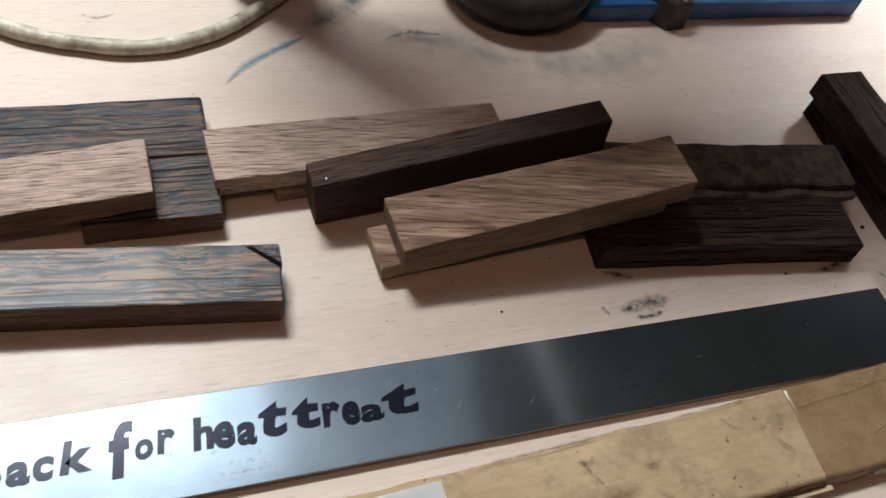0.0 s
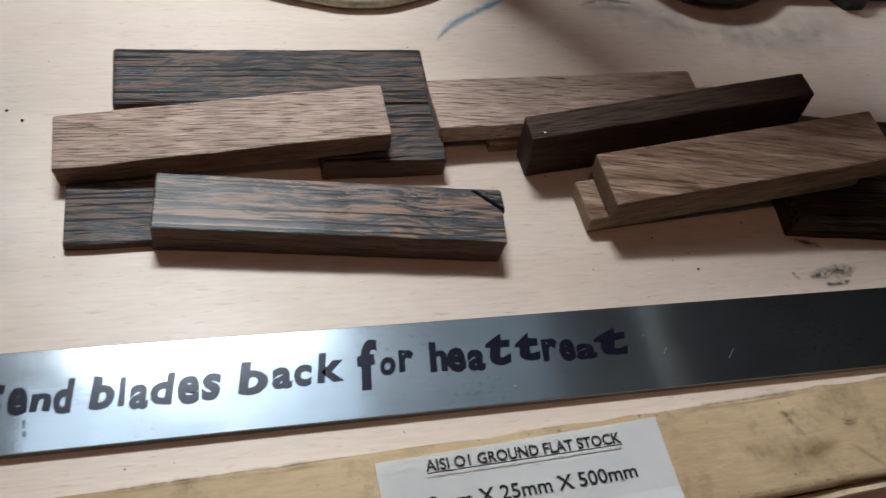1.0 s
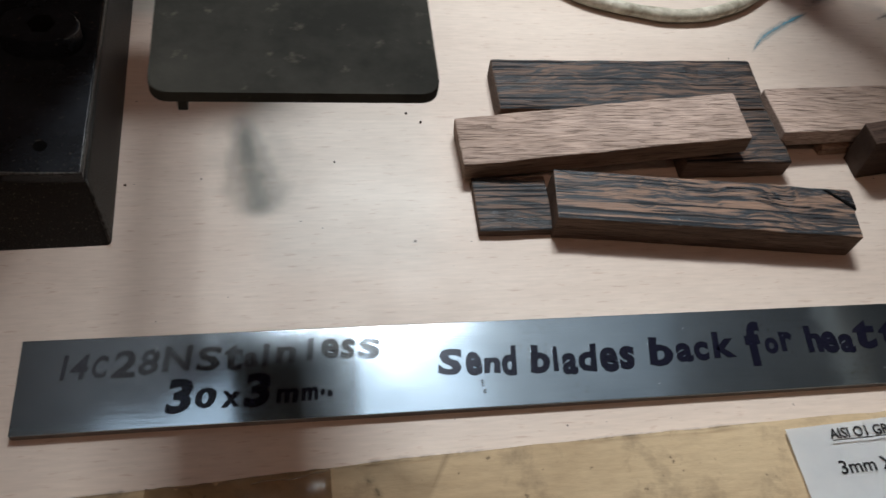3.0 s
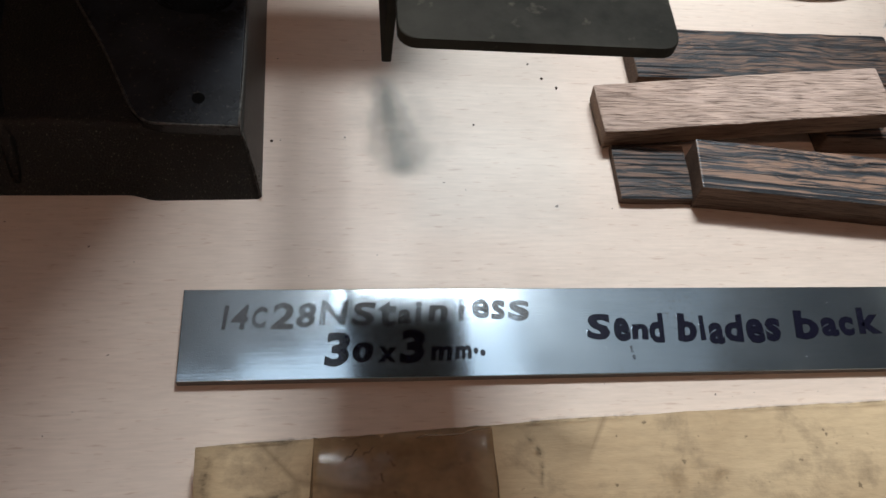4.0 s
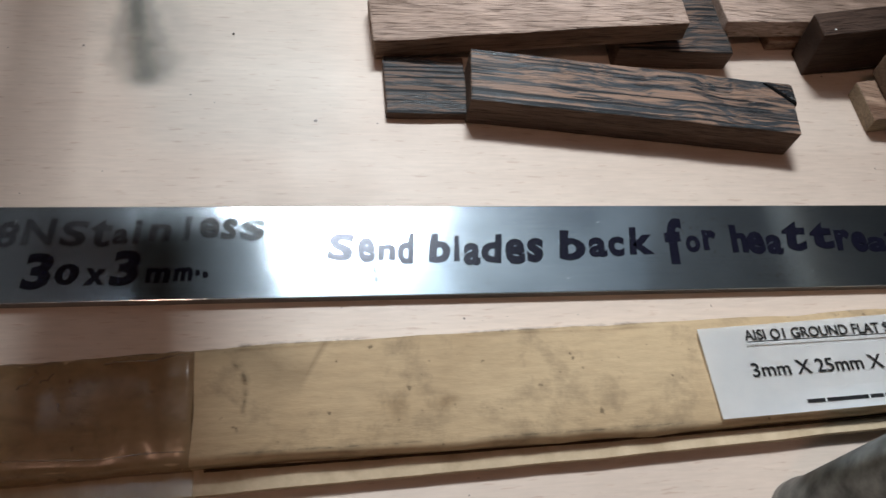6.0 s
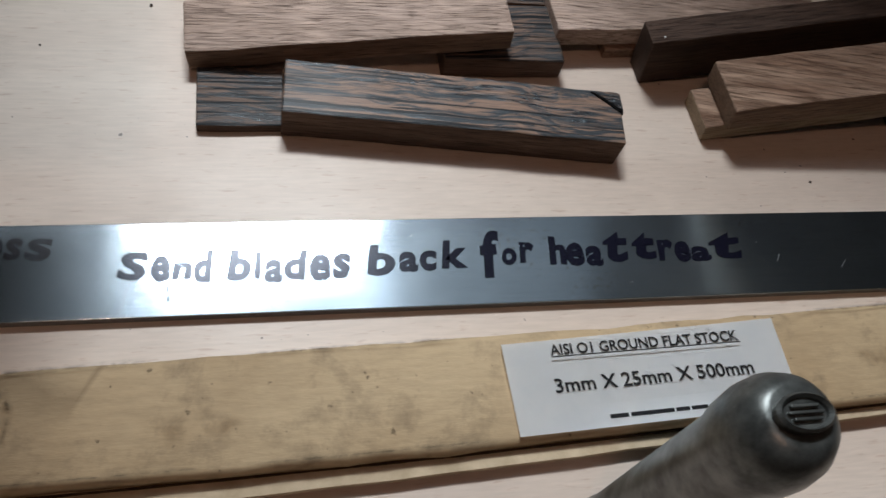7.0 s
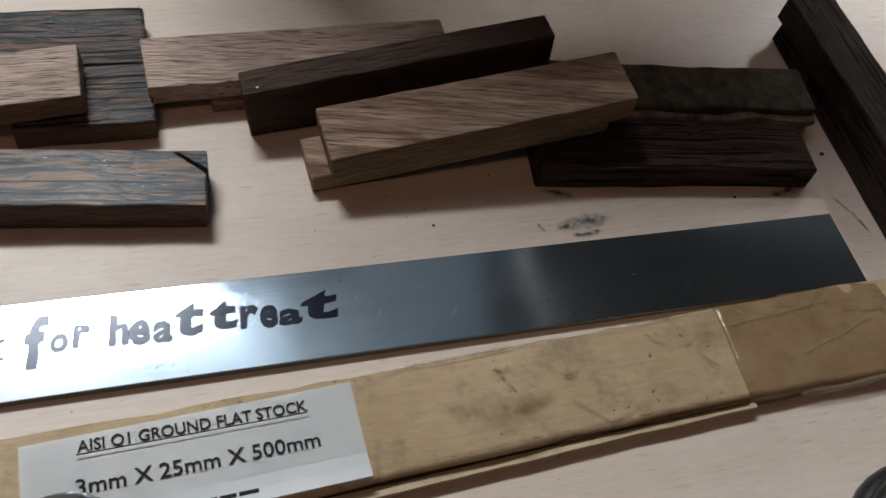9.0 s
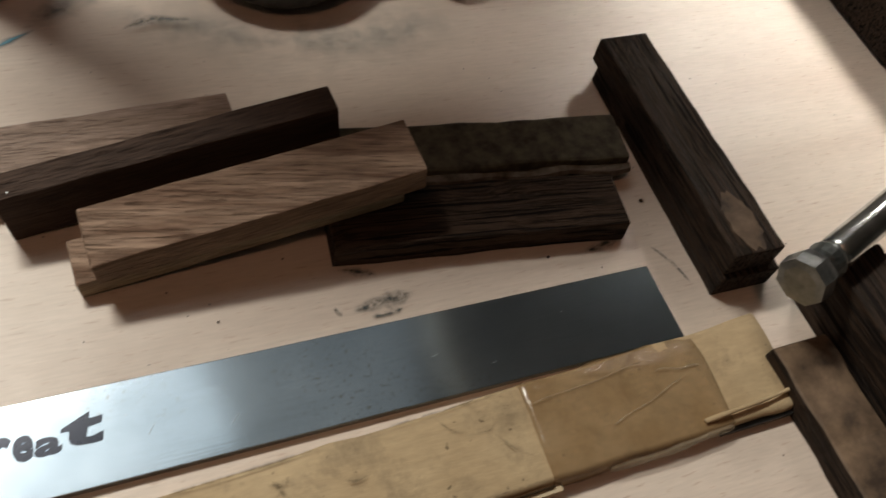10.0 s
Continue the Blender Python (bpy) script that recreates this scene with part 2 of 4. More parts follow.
# pale walnut for side faces, darker than the top face
M_WALNUT_SIDE = wood_pored("darker_walnut_side", (0.36, 0.25, 0.185), (0.22, 0.145, 0.105), (0.07, 0.04, 0.028), 0.5, 18.0, 0.0)
M_TEAK_SAWN = wood_pored("sawn_striped_side", (0.30, 0.205, 0.145), (0.20, 0.13, 0.09), (0.075, 0.045, 0.03), 0.5, 18.0, 0.0)
M_PALE_SAWN = wood_pored("sawn_pale_side", (0.44, 0.34, 0.23), (0.32, 0.235, 0.16), (0.12, 0.075, 0.05), 0.5, 18.0, 0.0)
M_SAWN = wood_pored("sawn_wenge_side", (0.165, 0.108, 0.080), (0.100, 0.064, 0.047), (0.030, 0.019, 0.014))
M_ROUGH = wood_wenge("rough_sawn_dark_wood", (0.056, 0.034, 0.023), (0.018, 0.011, 0.008), 0.48, 0.66, 0.2)
M_MOTTLED = plain("mottled_brown_face", (0.035, 0.022, 0.015), (0.19, 0.125, 0.080), 0.6, 0.0, 75.0, 0.5, 0.3)
M_BARK = plain("mossy_bark", (0.027, 0.020, 0.013), (0.088, 0.074, 0.050), 0.85, 0.0, 190.0, 1.0, 0.2)
M_PALEBARK = plain("pale_bark_edge", (0.06, 0.046, 0.033), (0.20, 0.17, 0.14), 0.85, 0.0, 150.0, 1.0, 0.2)
M_CAST = cast_material("dusty_black_casting", (0.003, 0.003, 0.003), (0.008, 0.0084, 0.0074), 0.40, 1500, 1.0, 0.85)
# near-black that paints the shade inside holes and cracks
M_RECESS_SHADE = plain("recess_shade", (0.002, 0.002, 0.002), (0.004, 0.004, 0.004), 0.9, 0.0, 120, 0.0, 0.1)
M_SMOOTH = cast_material("black_machine_paint", (0.010, 0.012, 0.016), (0.026, 0.031, 0.040), 0.27, 620, 0.14, 0.22)
M_REST = cast_material("grimy_grey_steel", (0.020, 0.0195, 0.016), (0.050, 0.048, 0.040), 0.75, 260, 0.3, 0.3)
M_REST.node_tree.nodes["Principled BSDF"].inputs["Specular IOR Level"].default_value = 0.12
M_BLUE = plain("blue_machine_paint", (0.015, 0.075, 0.22), (0.03, 0.12, 0.32), 0.35, 0.0, 60, 0.1)
M_RUBBER = plain("dusty_black_rubber", (0.018, 0.018, 0.017), (0.055, 0.053, 0.046), 0.6, 0.0, 160, 0.3)
M_BLACK = plain("gloss_black_plastic", (0.010, 0.010, 0.010), (0.025, 0.024, 0.023), 0.35, 0.0, 220, 0.3)
M_CABLE = plain("grubby_white_cable", (0.22, 0.19, 0.13), (0.68, 0.64, 0.53), 0.5, 0.0, 170, 0.5)
M_CHROME = plain("scuffed_chrome", (0.42, 0.43, 0.42), (0.62, 0.63, 0.61), 0.22, 1.0, 90, 0.15)
M_PEG = plain("dull_grey_steel", (0.035, 0.038, 0.037), (0.17, 0.18, 0.175), 0.36, 0.7, 130, 0.3)
M_LABEL = plain("white_paper_label", (0.84, 0.87, 0.90), (0.91, 0.93, 0.95), 0.30, 0.0, 60, 0.05)
M_PRINT = plain("black_print", (0.008, 0.008, 0.010), (0.02, 0.02, 0.022), 0.7, 0.0, 120.0, 0.1, 0.2)
M_SCUFF = plain("scuffed_steel", (0.22, 0.24, 0.25), (0.34, 0.36, 0.37), 0.5)
# dark brown that paints the shade of the gap above the flap
M_SEAM_SHADE = plain("seam_shade", (0.03, 0.018, 0.010), (0.06, 0.038, 0.02), 0.9, 0.0, 300, 0.1, 0.1)
# grey that paints the highlight on worn edges
M_EDGE_HIGHLIGHT = plain("worn_edge_highlight", (0.010, 0.010, 0.010), (0.13, 0.125, 0.115), 0.5, 0.3, 700, 0.4)
M_ZINC = plain("dull_zinc_plate", (0.16, 0.165, 0.165), (0.30, 0.305, 0.30), 0.38, 0.9, 200, 0.3)
M_FLAP = plain("pale_torn_card", (0.42, 0.33, 0.22), (0.58, 0.47, 0.33), 0.8, 0.0, 140, 0.3, 0.2)
M_INK = see_through("black_marker_ink", (0.007, 0.007, 0.016), 0.86, 1.0, 260.0, 0.20, 0.25)
M_INK.node_tree.nodes["Principled BSDF"].inputs["Specular Tint"].default_value = (0.80, 0.85, 1.0, 1.0)
M_FADED = see_through("faded_marker_ink", (0.018, 0.017, 0.030), 0.15, 0.66, 120.0, 0.38, 0.5)
M_TAPE = see_through("brown_packing_tape", (0.32, 0.195, 0.092), 0.36, 0.60, 60.0, 0.20, 0.6, 1.0, False, 130.0)
M_CLEAR = see_through("clear_tape_film", (0.50, 0.40, 0.28), 0.20, 0.40, 80.0, 0.07, 0.9, 1.0, False, 110.0)
M_STAIN_BLUE = see_through("blue_dye_stain", (0.10, 0.29, 0.38), 0.3, 1.0, 90.0, 0.5, 0.4, 0.6, True)
M_STAIN_GREY = see_through("grey_smudge", (0.13, 0.15, 0.15), 0.05, 0.8, 60.0, 0.5, 0.4, 1.0, True)
M_GREY_HAZE = see_through("hazy_grey_film", (0.26, 0.30, 0.30), 0.0, 0.42, 50.0, 0.5, 0.4, 1.0, True)
M_SOFT_GREY = see_through("soft_grey_film", (0.13, 0.13, 0.105), 0.50, 0.62, 40.0, 0.4, 0.4, 1.0, True)
M_STAIN_DARK = see_through("dark_ink_marks", (0.06, 0.075, 0.075), -0.7, 1.2, 330.0, 0.5, 0.4, 1.0, True)
M_GRIME = see_through("dark_card_grime", (0.06, 0.042, 0.026), -0.35, 0.62, 520.0, 0.75, 0.2, 0.5, True)
M_STAIN_TEA = see_through("brown_card_stain", (0.24, 0.155, 0.08), 0.0, 0.55, 120.0, 0.7, 0.2, 1.0, True)
M_WALL = plain("painted_plaster", (0.20, 0.19, 0.18), (0.27, 0.26, 0.24), 0.85, 0.0, 6, 0.1, 0.2)
M_CEIL = plain("ceiling_boards", (0.30, 0.27, 0.24), (0.38, 0.35, 0.31), 0.9, 0.0, 6, 0.1, 0.2)
M_FLOOR = plain("concrete_floor", (0.20, 0.20, 0.19), (0.30, 0.29, 0.28), 0.8, 0.0, 9, 0.2, 0.2)

# ---- mesh helpers ----


def finish(name, bm, material, parent=None, label="", smooth=False):
    me = bpy.data.meshes.new(name)
    bm.normal_update()
    bm.to_mesh(me)
    bm.free()
    if material:
        me.materials.append(material)
    if smooth:
        for p in me.polygons:
            p.use_smooth = True
    ob = new(name, me)
    if parent:
        ob.parent = parent
    if label:
        tagged(ob, label)
    return ob


def part(name, bm, material, parent, label="", smooth=False):
    return finish(name, bm, material, parent, label, smooth)


def thing(name, m, label, category, group=""):
    ob = new(name)
    ob.empty_display_size = 0.01
    ob.matrix_world = m
    return tagged(ob, label, category, group)


def box_bm(x0, x1, y0, y1, z0, z1, bevel=0.0, seg=2):
    bm = bmesh.new()
    bmesh.ops.create_cube(bm, size=1.0)
    for v in bm.verts:
        v.co = Vector(((x0 + x1) / 2 + v.co.x * (x1 - x0), (y0 + y1) / 2 + v.co.y * (y1 - y0), (z0 + z1) / 2 + v.co.z * (z1 - z0)))
    if bevel:
        bmesh.ops.bevel(bm, geom=bm.edges[:], offset=bevel, segments=seg, profile=0.5, affect="EDGES")
    return bm


def rough_block_bm(L, W, H, bevel=0.0006, wob=0.0003, seed=0, taper=0.0, cuts=14, skew=0.0):
    """A sawn block, x along the grain, standing on z = 0, with slightly wavy faces and worn arrises."""
    bm = box_bm(-L / 2, L / 2, -W / 2, W / 2, 0, H)
    bmesh.ops.bevel(bm, geom=bm.edges[:], offset=bevel, segments=2, profile=0.55, affect="EDGES")
    long_edges = [e for e in bm.edges if abs(e.verts[0].co.x - e.verts[1].co.x) > L * 0.5]
    bmesh.ops.subdivide_edges(bm, edges=long_edges, cuts=cuts, use_grid_fill=True)
    off = Vector((seed * 3.7, seed * 1.3, seed * 5.1))
    for v in bm.verts:
        p = v.co.copy()
        n1 = noise.noise_vector(p * 70 + off)
        n2 = noise.noise_vector(p * 260 + off)
        v.co += Vector((n1.x * wob * 0.8 + n2.x * wob * 0.7, n1.y * wob * 1.3 + n2.y * wob * 0.4, (n1.z * wob + n2.z * wob * 0.4) if p.z > H * 0.4 else 0))
        v.co.z *= 1 + taper * p.x / L
        v.co.x += skew * p.y
    return bm


def sawn_sides(ob, side):
    """Gives the long sides and ends, cut with a saw, their own look."""
    if side:
        ob.data.materials.append(side)
        for p in ob.data.polygons:
            p.material_index = 1 if abs(p.normal.z) < 0.5 else 0
    return ob


def wood_block(name, L, W, H, centre, turn, material, label, tilt=0.0, z=0.0, seed=1, bevel=0.0006, wob=0.0003, taper=0.0, skew=0.0, roll=0.0, side=None):
    ob = sawn_sides(finish(name, rough_block_bm(L, W, H, bevel, wob, seed, taper, max(2, int(L / 0.0075)), skew), material), side)
    ob.matrix_world = pose(centre[0], centre[1], z, roll, -tilt, turn)
    return tagged(ob, label, "wood block", "offcuts on the bench")


def tube_bm(points, radius, sides=14, wob=0.0):
    """A round tube along a list of points, closed at both ends."""
    bm = bmesh.new()
    rings = []
    pts = [Vector(p) for p in points]
    for i, p in enumerate(pts):
        d = (pts[min(i + 1, len(pts) - 1)] - pts[max(i - 1, 0)]).normalized()
        a = d.orthogonal().normalized() if i == 0 else (prev - d * prev.dot(d)).normalized()
        prev = a
        c = d.cross(a)
        r = (radius[i] if isinstance(radius, (list, tuple)) else radius) * (1 + wob * noise.noise(p * 90))
        rings.append([bm.verts.new(p + (a * math.cos(k * math.tau / sides) + c * math.sin(k * math.tau / sides)) * r) for k in range(sides)])
    for r0, r1 in zip(rings, rings[1:]):
        for k in range(sides):
            bm.faces.new((r0[k], r0[(k + 1) % sides], r1[(k + 1) % sides], r1[k]))
    bm.faces.new(rings[0][::-1])
    bm.faces.new(rings[-1])
    return bm


def smooth_path(pts, n):
    """Points along a Catmull-Rom curve through pts."""
    P = [Vector(p) for p in pts]
    P = [P[0] * 2 - P[1]] + P + [P[-1] * 2 - P[-2]]
    out = []
    for i in range(1, len(P) - 2):
        for k in range(n):
            u = k / n
            a, b, c, d = P[i - 1:i + 3]
            out.append(0.5 * (2 * b + (c - a) * u + (2 * a - 5 * b + 4 * c - d) * u * u + (3 * b - a - 3 * c + d) * u ** 3))
    return out + [P[-2]]


def lathe_bm(profile, sides=40):
    """Turned round z: profile is (radius, height) rows from bottom to top."""
    bm = bmesh.new()
    rings = [[bm.verts.new((r * math.cos(k * math.tau / sides), r * math.sin(k * math.tau / sides), z)) for k in range(sides)] for r, z in profile]
    for r0, r1 in zip(rings, rings[1:]):
        for k in range(sides):
            bm.faces.new((r0[k], r0[(k + 1) % sides], r1[(k + 1) % sides], r1[k]))
    bm.faces.new(rings[0][::-1])
    bm.faces.new(rings[-1])
    return bm


def prism_bm(outline, z0, z1, bevel=0.0):
    """An outline in x and y, raised from z0 to z1."""
    bm = bmesh.new()
    lo = [bm.verts.new((x, y, z0)) for x, y in outline]
    hi = [bm.verts.new((x, y, z1)) for x, y in outline]
    k = len(outline)
    for i in range(k):
        bm.faces.new((lo[i], lo[(i + 1) % k], hi[(i + 1) % k], hi[i]))
    top = bm.faces.new(hi)
    bm.faces.new(lo[::-1])
    if bevel:
        bmesh.ops.bevel(bm, geom=list(top.edges), offset=bevel, segments=3, profile=0.5, affect="EDGES")
    bmesh.ops.recalc_face_normals(bm, faces=bm.faces[:])
    return bm


def rounded(x0, x1, y0, y1, r, n=6):
    out = []
    for cx, cy, a0 in ((x1 - r, y1 - r, 0), (x0 + r, y1 - r, 90), (x0 + r, y0 + r, 180), (x1 - r, y0 + r, 270)):
        for k in range(n + 1):
            a = radians(a0 + 90 * k / n)
            out.append((cx + r * math.cos(a), cy + r * math.sin(a)))
    return out


def glyph_mesh(words, size, bold, shear):
    cu = bpy.data.curves.new("glyph", "FONT")
    cu.body, cu.size, cu.offset, cu.shear, cu.extrude = words, size, bold, shear, 0.00003
    cu.resolution_u = 3
    tmp = bpy.data.objects.new("glyph", cu)
    scene.collection.objects.link(tmp)
    me = bpy.data.meshes.new_from_object(tmp.evaluated_get(bpy.context.evaluated_depsgraph_get()))
    bpy.data.objects.remove(tmp)
    return me


def lettering(words, size, m, material, parent, bold=0.0, shear=0.0, width=0.0):
    """Printed letters, each a part, in the built-in font; width: the length that the line is fitted to."""
    def extent(t):
        xs = [v.co.x for v in glyph_mesh(t, size, 0.0, 0.0).vertices]
        return min(xs), max(xs)
    first, last = extent(words)
    f = width / (last - first)
    for k, ch in enumerate(words):
        if ch == " ":
            continue
        lo = extent(words[:k + 1])[1] - (extent(ch)[1] - extent(ch)[0]) - first
        me = glyph_mesh(ch, size, bold, shear)
        x0 = min(v.co.x for v in me.vertices)
        for v in me.vertices:
            v.co.x = (v.co.x - x0) * f
        me.materials.clear()
        me.materials.append(material)
        ob = new("letter", me)
        ob.parent = parent
        ob.matrix_local = m @ pose(lo * f, 0, 0.00002 * (k % 3))


def structure(ob, label, category):
    return tagged(ob, label, category, "", "structure")


# ---- room ----
structure(finish("floor", box_bm(-2.2, 2.8, -2.4, 0.9, -0.95, -0.90), M_FLOOR), "bare grey concrete workshop floor", "floor")
structure(finish("ceiling", box_bm(-2.2, 2.8, -2.4, 0.9, 1.50, 1.55), M_CEIL), "plain dull boarded workshop ceiling", "ceiling")
structure(finish("wall_north", box_bm(-2.2, 2.8, 0.80, 0.90, -0.90, 1.50), M_WALL), "grey painted wall behind the bench", "wall")
structure(finish("wall_south", box_bm(-2.2, 2.8, -2.5, -2.4, -0.90, 1.50), M_WALL), "grey painted wall across the room", "wall")
structure(finish("wall_west", box_bm(-2.3, -2.2, -2.5, 0.90, -0.90, 1.50), M_WALL), "grey painted side wall", "wall")
structure(finish("wall_east", box_bm(2.8, 2.9, -2.5, 0.90, -0.90, 1.50), M_WALL), "grey painted side wall", "wall")

# ---- bench ----
bench = thing("workbench", pose(0, 0, 0), "workbench with a pale pinkish beech plywood top, smudged and flecked", "workbench")
part("bench_top", box_bm(-0.75, 1.45, -0.24, 0.62, -0.03, 0.0, 0.001), M_BENCH, bench)
for lx in (-0.68, 1.38):
    for ly in (-0.17, 0.55):
        part("leg", box_bm(lx - 0.035, lx + 0.035, ly - 0.035, ly + 0.035, -0.90, -0.03, 0.003), M_WALNUT, bench)


def smear(name, pts, widths, material, label, z=0.0004, on=None, lift=None, ragged=0.35):
    """A flat mark on the bench top: a strip along pts with feathered width."""
    bm = bmesh.new()
    lay = bm.loops.layers.uv.new("across")
    path = smooth_path([(x, y, 0) for x, y in pts], 8)
    prev = None
    for i, p in enumerate(path):
        u = i / (len(path) - 1) * (len(widths) - 1)
        w = widths[int(u)] * (1 - u % 1) + widths[min(int(u) + 1, len(widths) - 1)] * (u % 1)
        d = (path[min(i + 1, len(path) - 1)] - path[max(i - 1, 0)]).normalized()
        s = Vector((-d.y, d.x, 0)) * (w * 0.75) * (1 + ragged * noise.noise(p * 400))
        zz = z + (lift(p.x) if lift else 0)
        pair = (bm.verts.new((p.x + s.x, p.y + s.y, zz)), bm.verts.new((p.x - s.x, p.y - s.y, zz)))
        if prev:
            face = bm.faces.new((prev[0], prev[1], pair[1], pair[0]))
            u0, u1 = (i - 1) / (len(path) - 1), i / (len(path) - 1)
            for loop, uv in zip(face.loops, ((u0, 0), (u0, 1), (u1, 1), (u1, 0))):
                loop[lay].uv = uv
        prev = pair
    return part(name, bm, material, on or bench, label)


smear("dye_streak", [(0.274, 0.154), (0.284, 0.165), (0.300, 0.175), (0.312, 0.181)], [0.0003, 0.0035, 0.003, 0.001], M_STAIN_BLUE, "curved turquoise dye streak")
smear("ink_smudge", [(0.305, 0.180), (0.318, 0.189), (0.330, 0.199), (0.345, 0.204)], [0.002, 0.011, 0.013, 0.004], M_STAIN_GREY, "grey smudge", 0.0007)
smear("ink_smudge", [(0.330, 0.188), (0.36, 0.178), (0.40, 0.162), (0.44, 0.160), (0.485, 0.168)], [0.010, 0.022, 0.038, 0.034, 0.012], M_GREY_HAZE, "hazy grey smudge", 0.0010)
smear("ink_smudge", [(0.34, 0.174), (0.352, 0.178), (0.368, 0.176)], [0.001, 0.004, 0.001], M_STAIN_DARK, "dark ink smudge", 0.0027)
# soft grey patch in two feathered layers, widest towards the front
smear("grease_smudge", [(0.0610, 0.128), (0.0632, 0.108), (0.0660, 0.092), (0.0678, 0.082), (0.0690, 0.072)], [0.014, 0.026, 0.034, 0.030, 0.012], M_GREY_HAZE, "soft greenish grey patch", 0.0006, ragged=0.0)
smear("grease_smudge", [(0.0628, 0.120), (0.0650, 0.098), (0.0670, 0.086), (0.0684, 0.074)], [0.006, 0.012, 0.020, 0.010], M_SOFT_GREY, "soft greenish grey patch", 0.0010, ragged=0.0)
smear("pencil_mark", [(0.391, 0.0375), (0.399, 0.0388), (0.406, 0.0392), (0.4145, 0.0405)], [0.002, 0.004, 0.0055, 0.002], M_STAIN_DARK, "dark smudged pencil marks")
smear("pencil_mark", [(0.3860, 0.0405), (0.3876, 0.0384), (0.3880, 0.0365)], [0.0006, 0.0018, 0.0006], M_STAIN_DARK, "dark smudged pencil marks")
smear("pencil_mark", [(0.397, 0.0345), (0.403, 0.0342), (0.409, 0.0352)], [0.001, 0.0025, 0.001], M_STAIN_DARK, "dark smudged pencil marks")
smear("pencil_mark", [(0.391, 0.0545), (0.397, 0.0525), (0.404, 0.0490)], [0.001, 0.0035, 0.002], M_STAIN_DARK, "dark smudged pencil marks")
smear("pencil_mark", [(0.480, 0.042), (0.489, 0.0435), (0.500, 0.0470)], [0.0015, 0.004, 0.002], M_STAIN_DARK, "dark smudged pencil marks")
smear("pencil_mark", [(0.506, 0.040), (0.512, 0.0300), (0.515, 0.0200)], [0.0006, 0.0015, 0.0006], M_STAIN_DARK, "dark smudged pencil marks")
smear("pencil_mark", [(0.226, 0.197), (0.232, 0.194), (0.240, 0.196)], [0.0003, 0.0008, 0.0003], M_STAIN_DARK, "thin pencil scribble")


def crumb(x, y, r, seed):
    bm = bmesh.new()
    bmesh.ops.create_icosphere(bm, subdivisions=1, radius=r)
    for v in bm.verts:
        v.co += noise.noise_vector(v.co * 900 + Vector((seed, 0, 0))) * r * 0.5
        v.co.z = max(v.co.z, -r * 0.5)
    ob = finish("wood_crumb", bm, M_DARK)
    ob.matrix_world = pose(x, y, r * 0.5, 0, 0, seed * 40)
    tagged(ob, "tiny dark crumb of wood on the bench", "crumb", "crumbs on the bench")


for i, (x, y, r) in enumerate(((0.1275, 0.1165, 0.0006), (0.1225, 0.121, 0.0005), (0.513, 0.059, 0.0010), (0.093, 0.135, 0.0009), (0.0945, 0.098, 0.0004),
                               (0.024, 0.089, 0.0005), (0.350, 0.044, 0.0005), (0.118, 0.128, 0.0004), (0.066, 0.128, 0.0005), (0.466, 0.043, 0.0006))):
    crumb(x, y, r, i)

# ---- steel bar with marker writing ----
bar = thing("steel_bar", pose(0, 0, 0), "bright ground flat steel bar with black marker handwriting on the bench", "steel bar")
part("bar_body", box_bm(0.0, 0.4995, 0.0005, 0.0300, 0.0, 0.003, 0.00025), M_STEEL, bar)


def hand_written(letters, material, label, bold=0.00042):
    """One word: each letter with its left, right, lower and upper limit on the bar in millimetres, warped a little like a quick hand."""
    for ch, x0, x1, y0, y1 in letters:
        me = glyph_mesh(ch, 0.010, bold, 0.12)
        xs, ys = [v.co.x for v in me.vertices], [v.co.y for v in me.vertices]
        fx, fy = (x1 - x0) / 1000 / (max(xs) - min(xs)), (y1 - y0) / 1000 / (max(ys) - min(ys))
        lo_x, lo_y = min(xs), min(ys)
        for v in me.vertices:
            p = Vector(((v.co.x - lo_x) * fx, (v.co.y - lo_y) * fy, 0))
            bend = noise.noise_vector(Vector((p.x + x0 / 1000, p.y, 0)) * 170)
            v.co.x, v.co.y = p.x + bend.x * 0.0005, p.y + bend.y * 0.0006
        me.materials.clear()
        me.materials.append(material)
        ob = new("letter", me)
        ob.parent = bar
        ob.matrix_local = pose(x0 / 1000, y0 / 1000, 0.00306 + 0.00002 * (ord(ch) % 3))
        tagged(ob, label)


BLACK_LETTER, FADED_LETTER = "black marker letter", "faded marker letter"
hand_written((("S", 122.0, 129.8, 11.6, 21.0), ("e", 130.6, 135.8, 11.0, 19.1), ("n", 136.1, 141.7, 11.6, 16.8), ("d", 142.0, 147.6, 10.7, 20.8)), M_INK, BLACK_LETTER)
hand_written((("b", 151.1, 157.8, 10.8, 20.6), ("l", 158.5, 161.0, 11.2, 19.8), ("a", 161.3, 166.8, 9.8, 16.9), ("d", 167.2, 173.8, 10.6, 19.9),
              ("e", 174.4, 180.3, 10.1, 18.4), ("s", 180.7, 186.2, 10.6, 18.7)), M_INK, BLACK_LETTER)
hand_written((("b", 190.6, 199.2, 11.1, 21.2), ("a", 200.0, 206.0, 11.9, 18.7), ("c", 206.5, 211.7, 12.2, 19.1), ("k", 213.0, 221.3, 12.5, 22.2)), M_INK, BLACK_LETTER)
hand_written((("f", 225.4, 232.0, 9.1, 25.5), ("o", 232.0, 237.0, 13.2, 19.3), ("r", 237.6, 242.8, 13.5, 20.9)), M_INK, BLACK_LETTER)
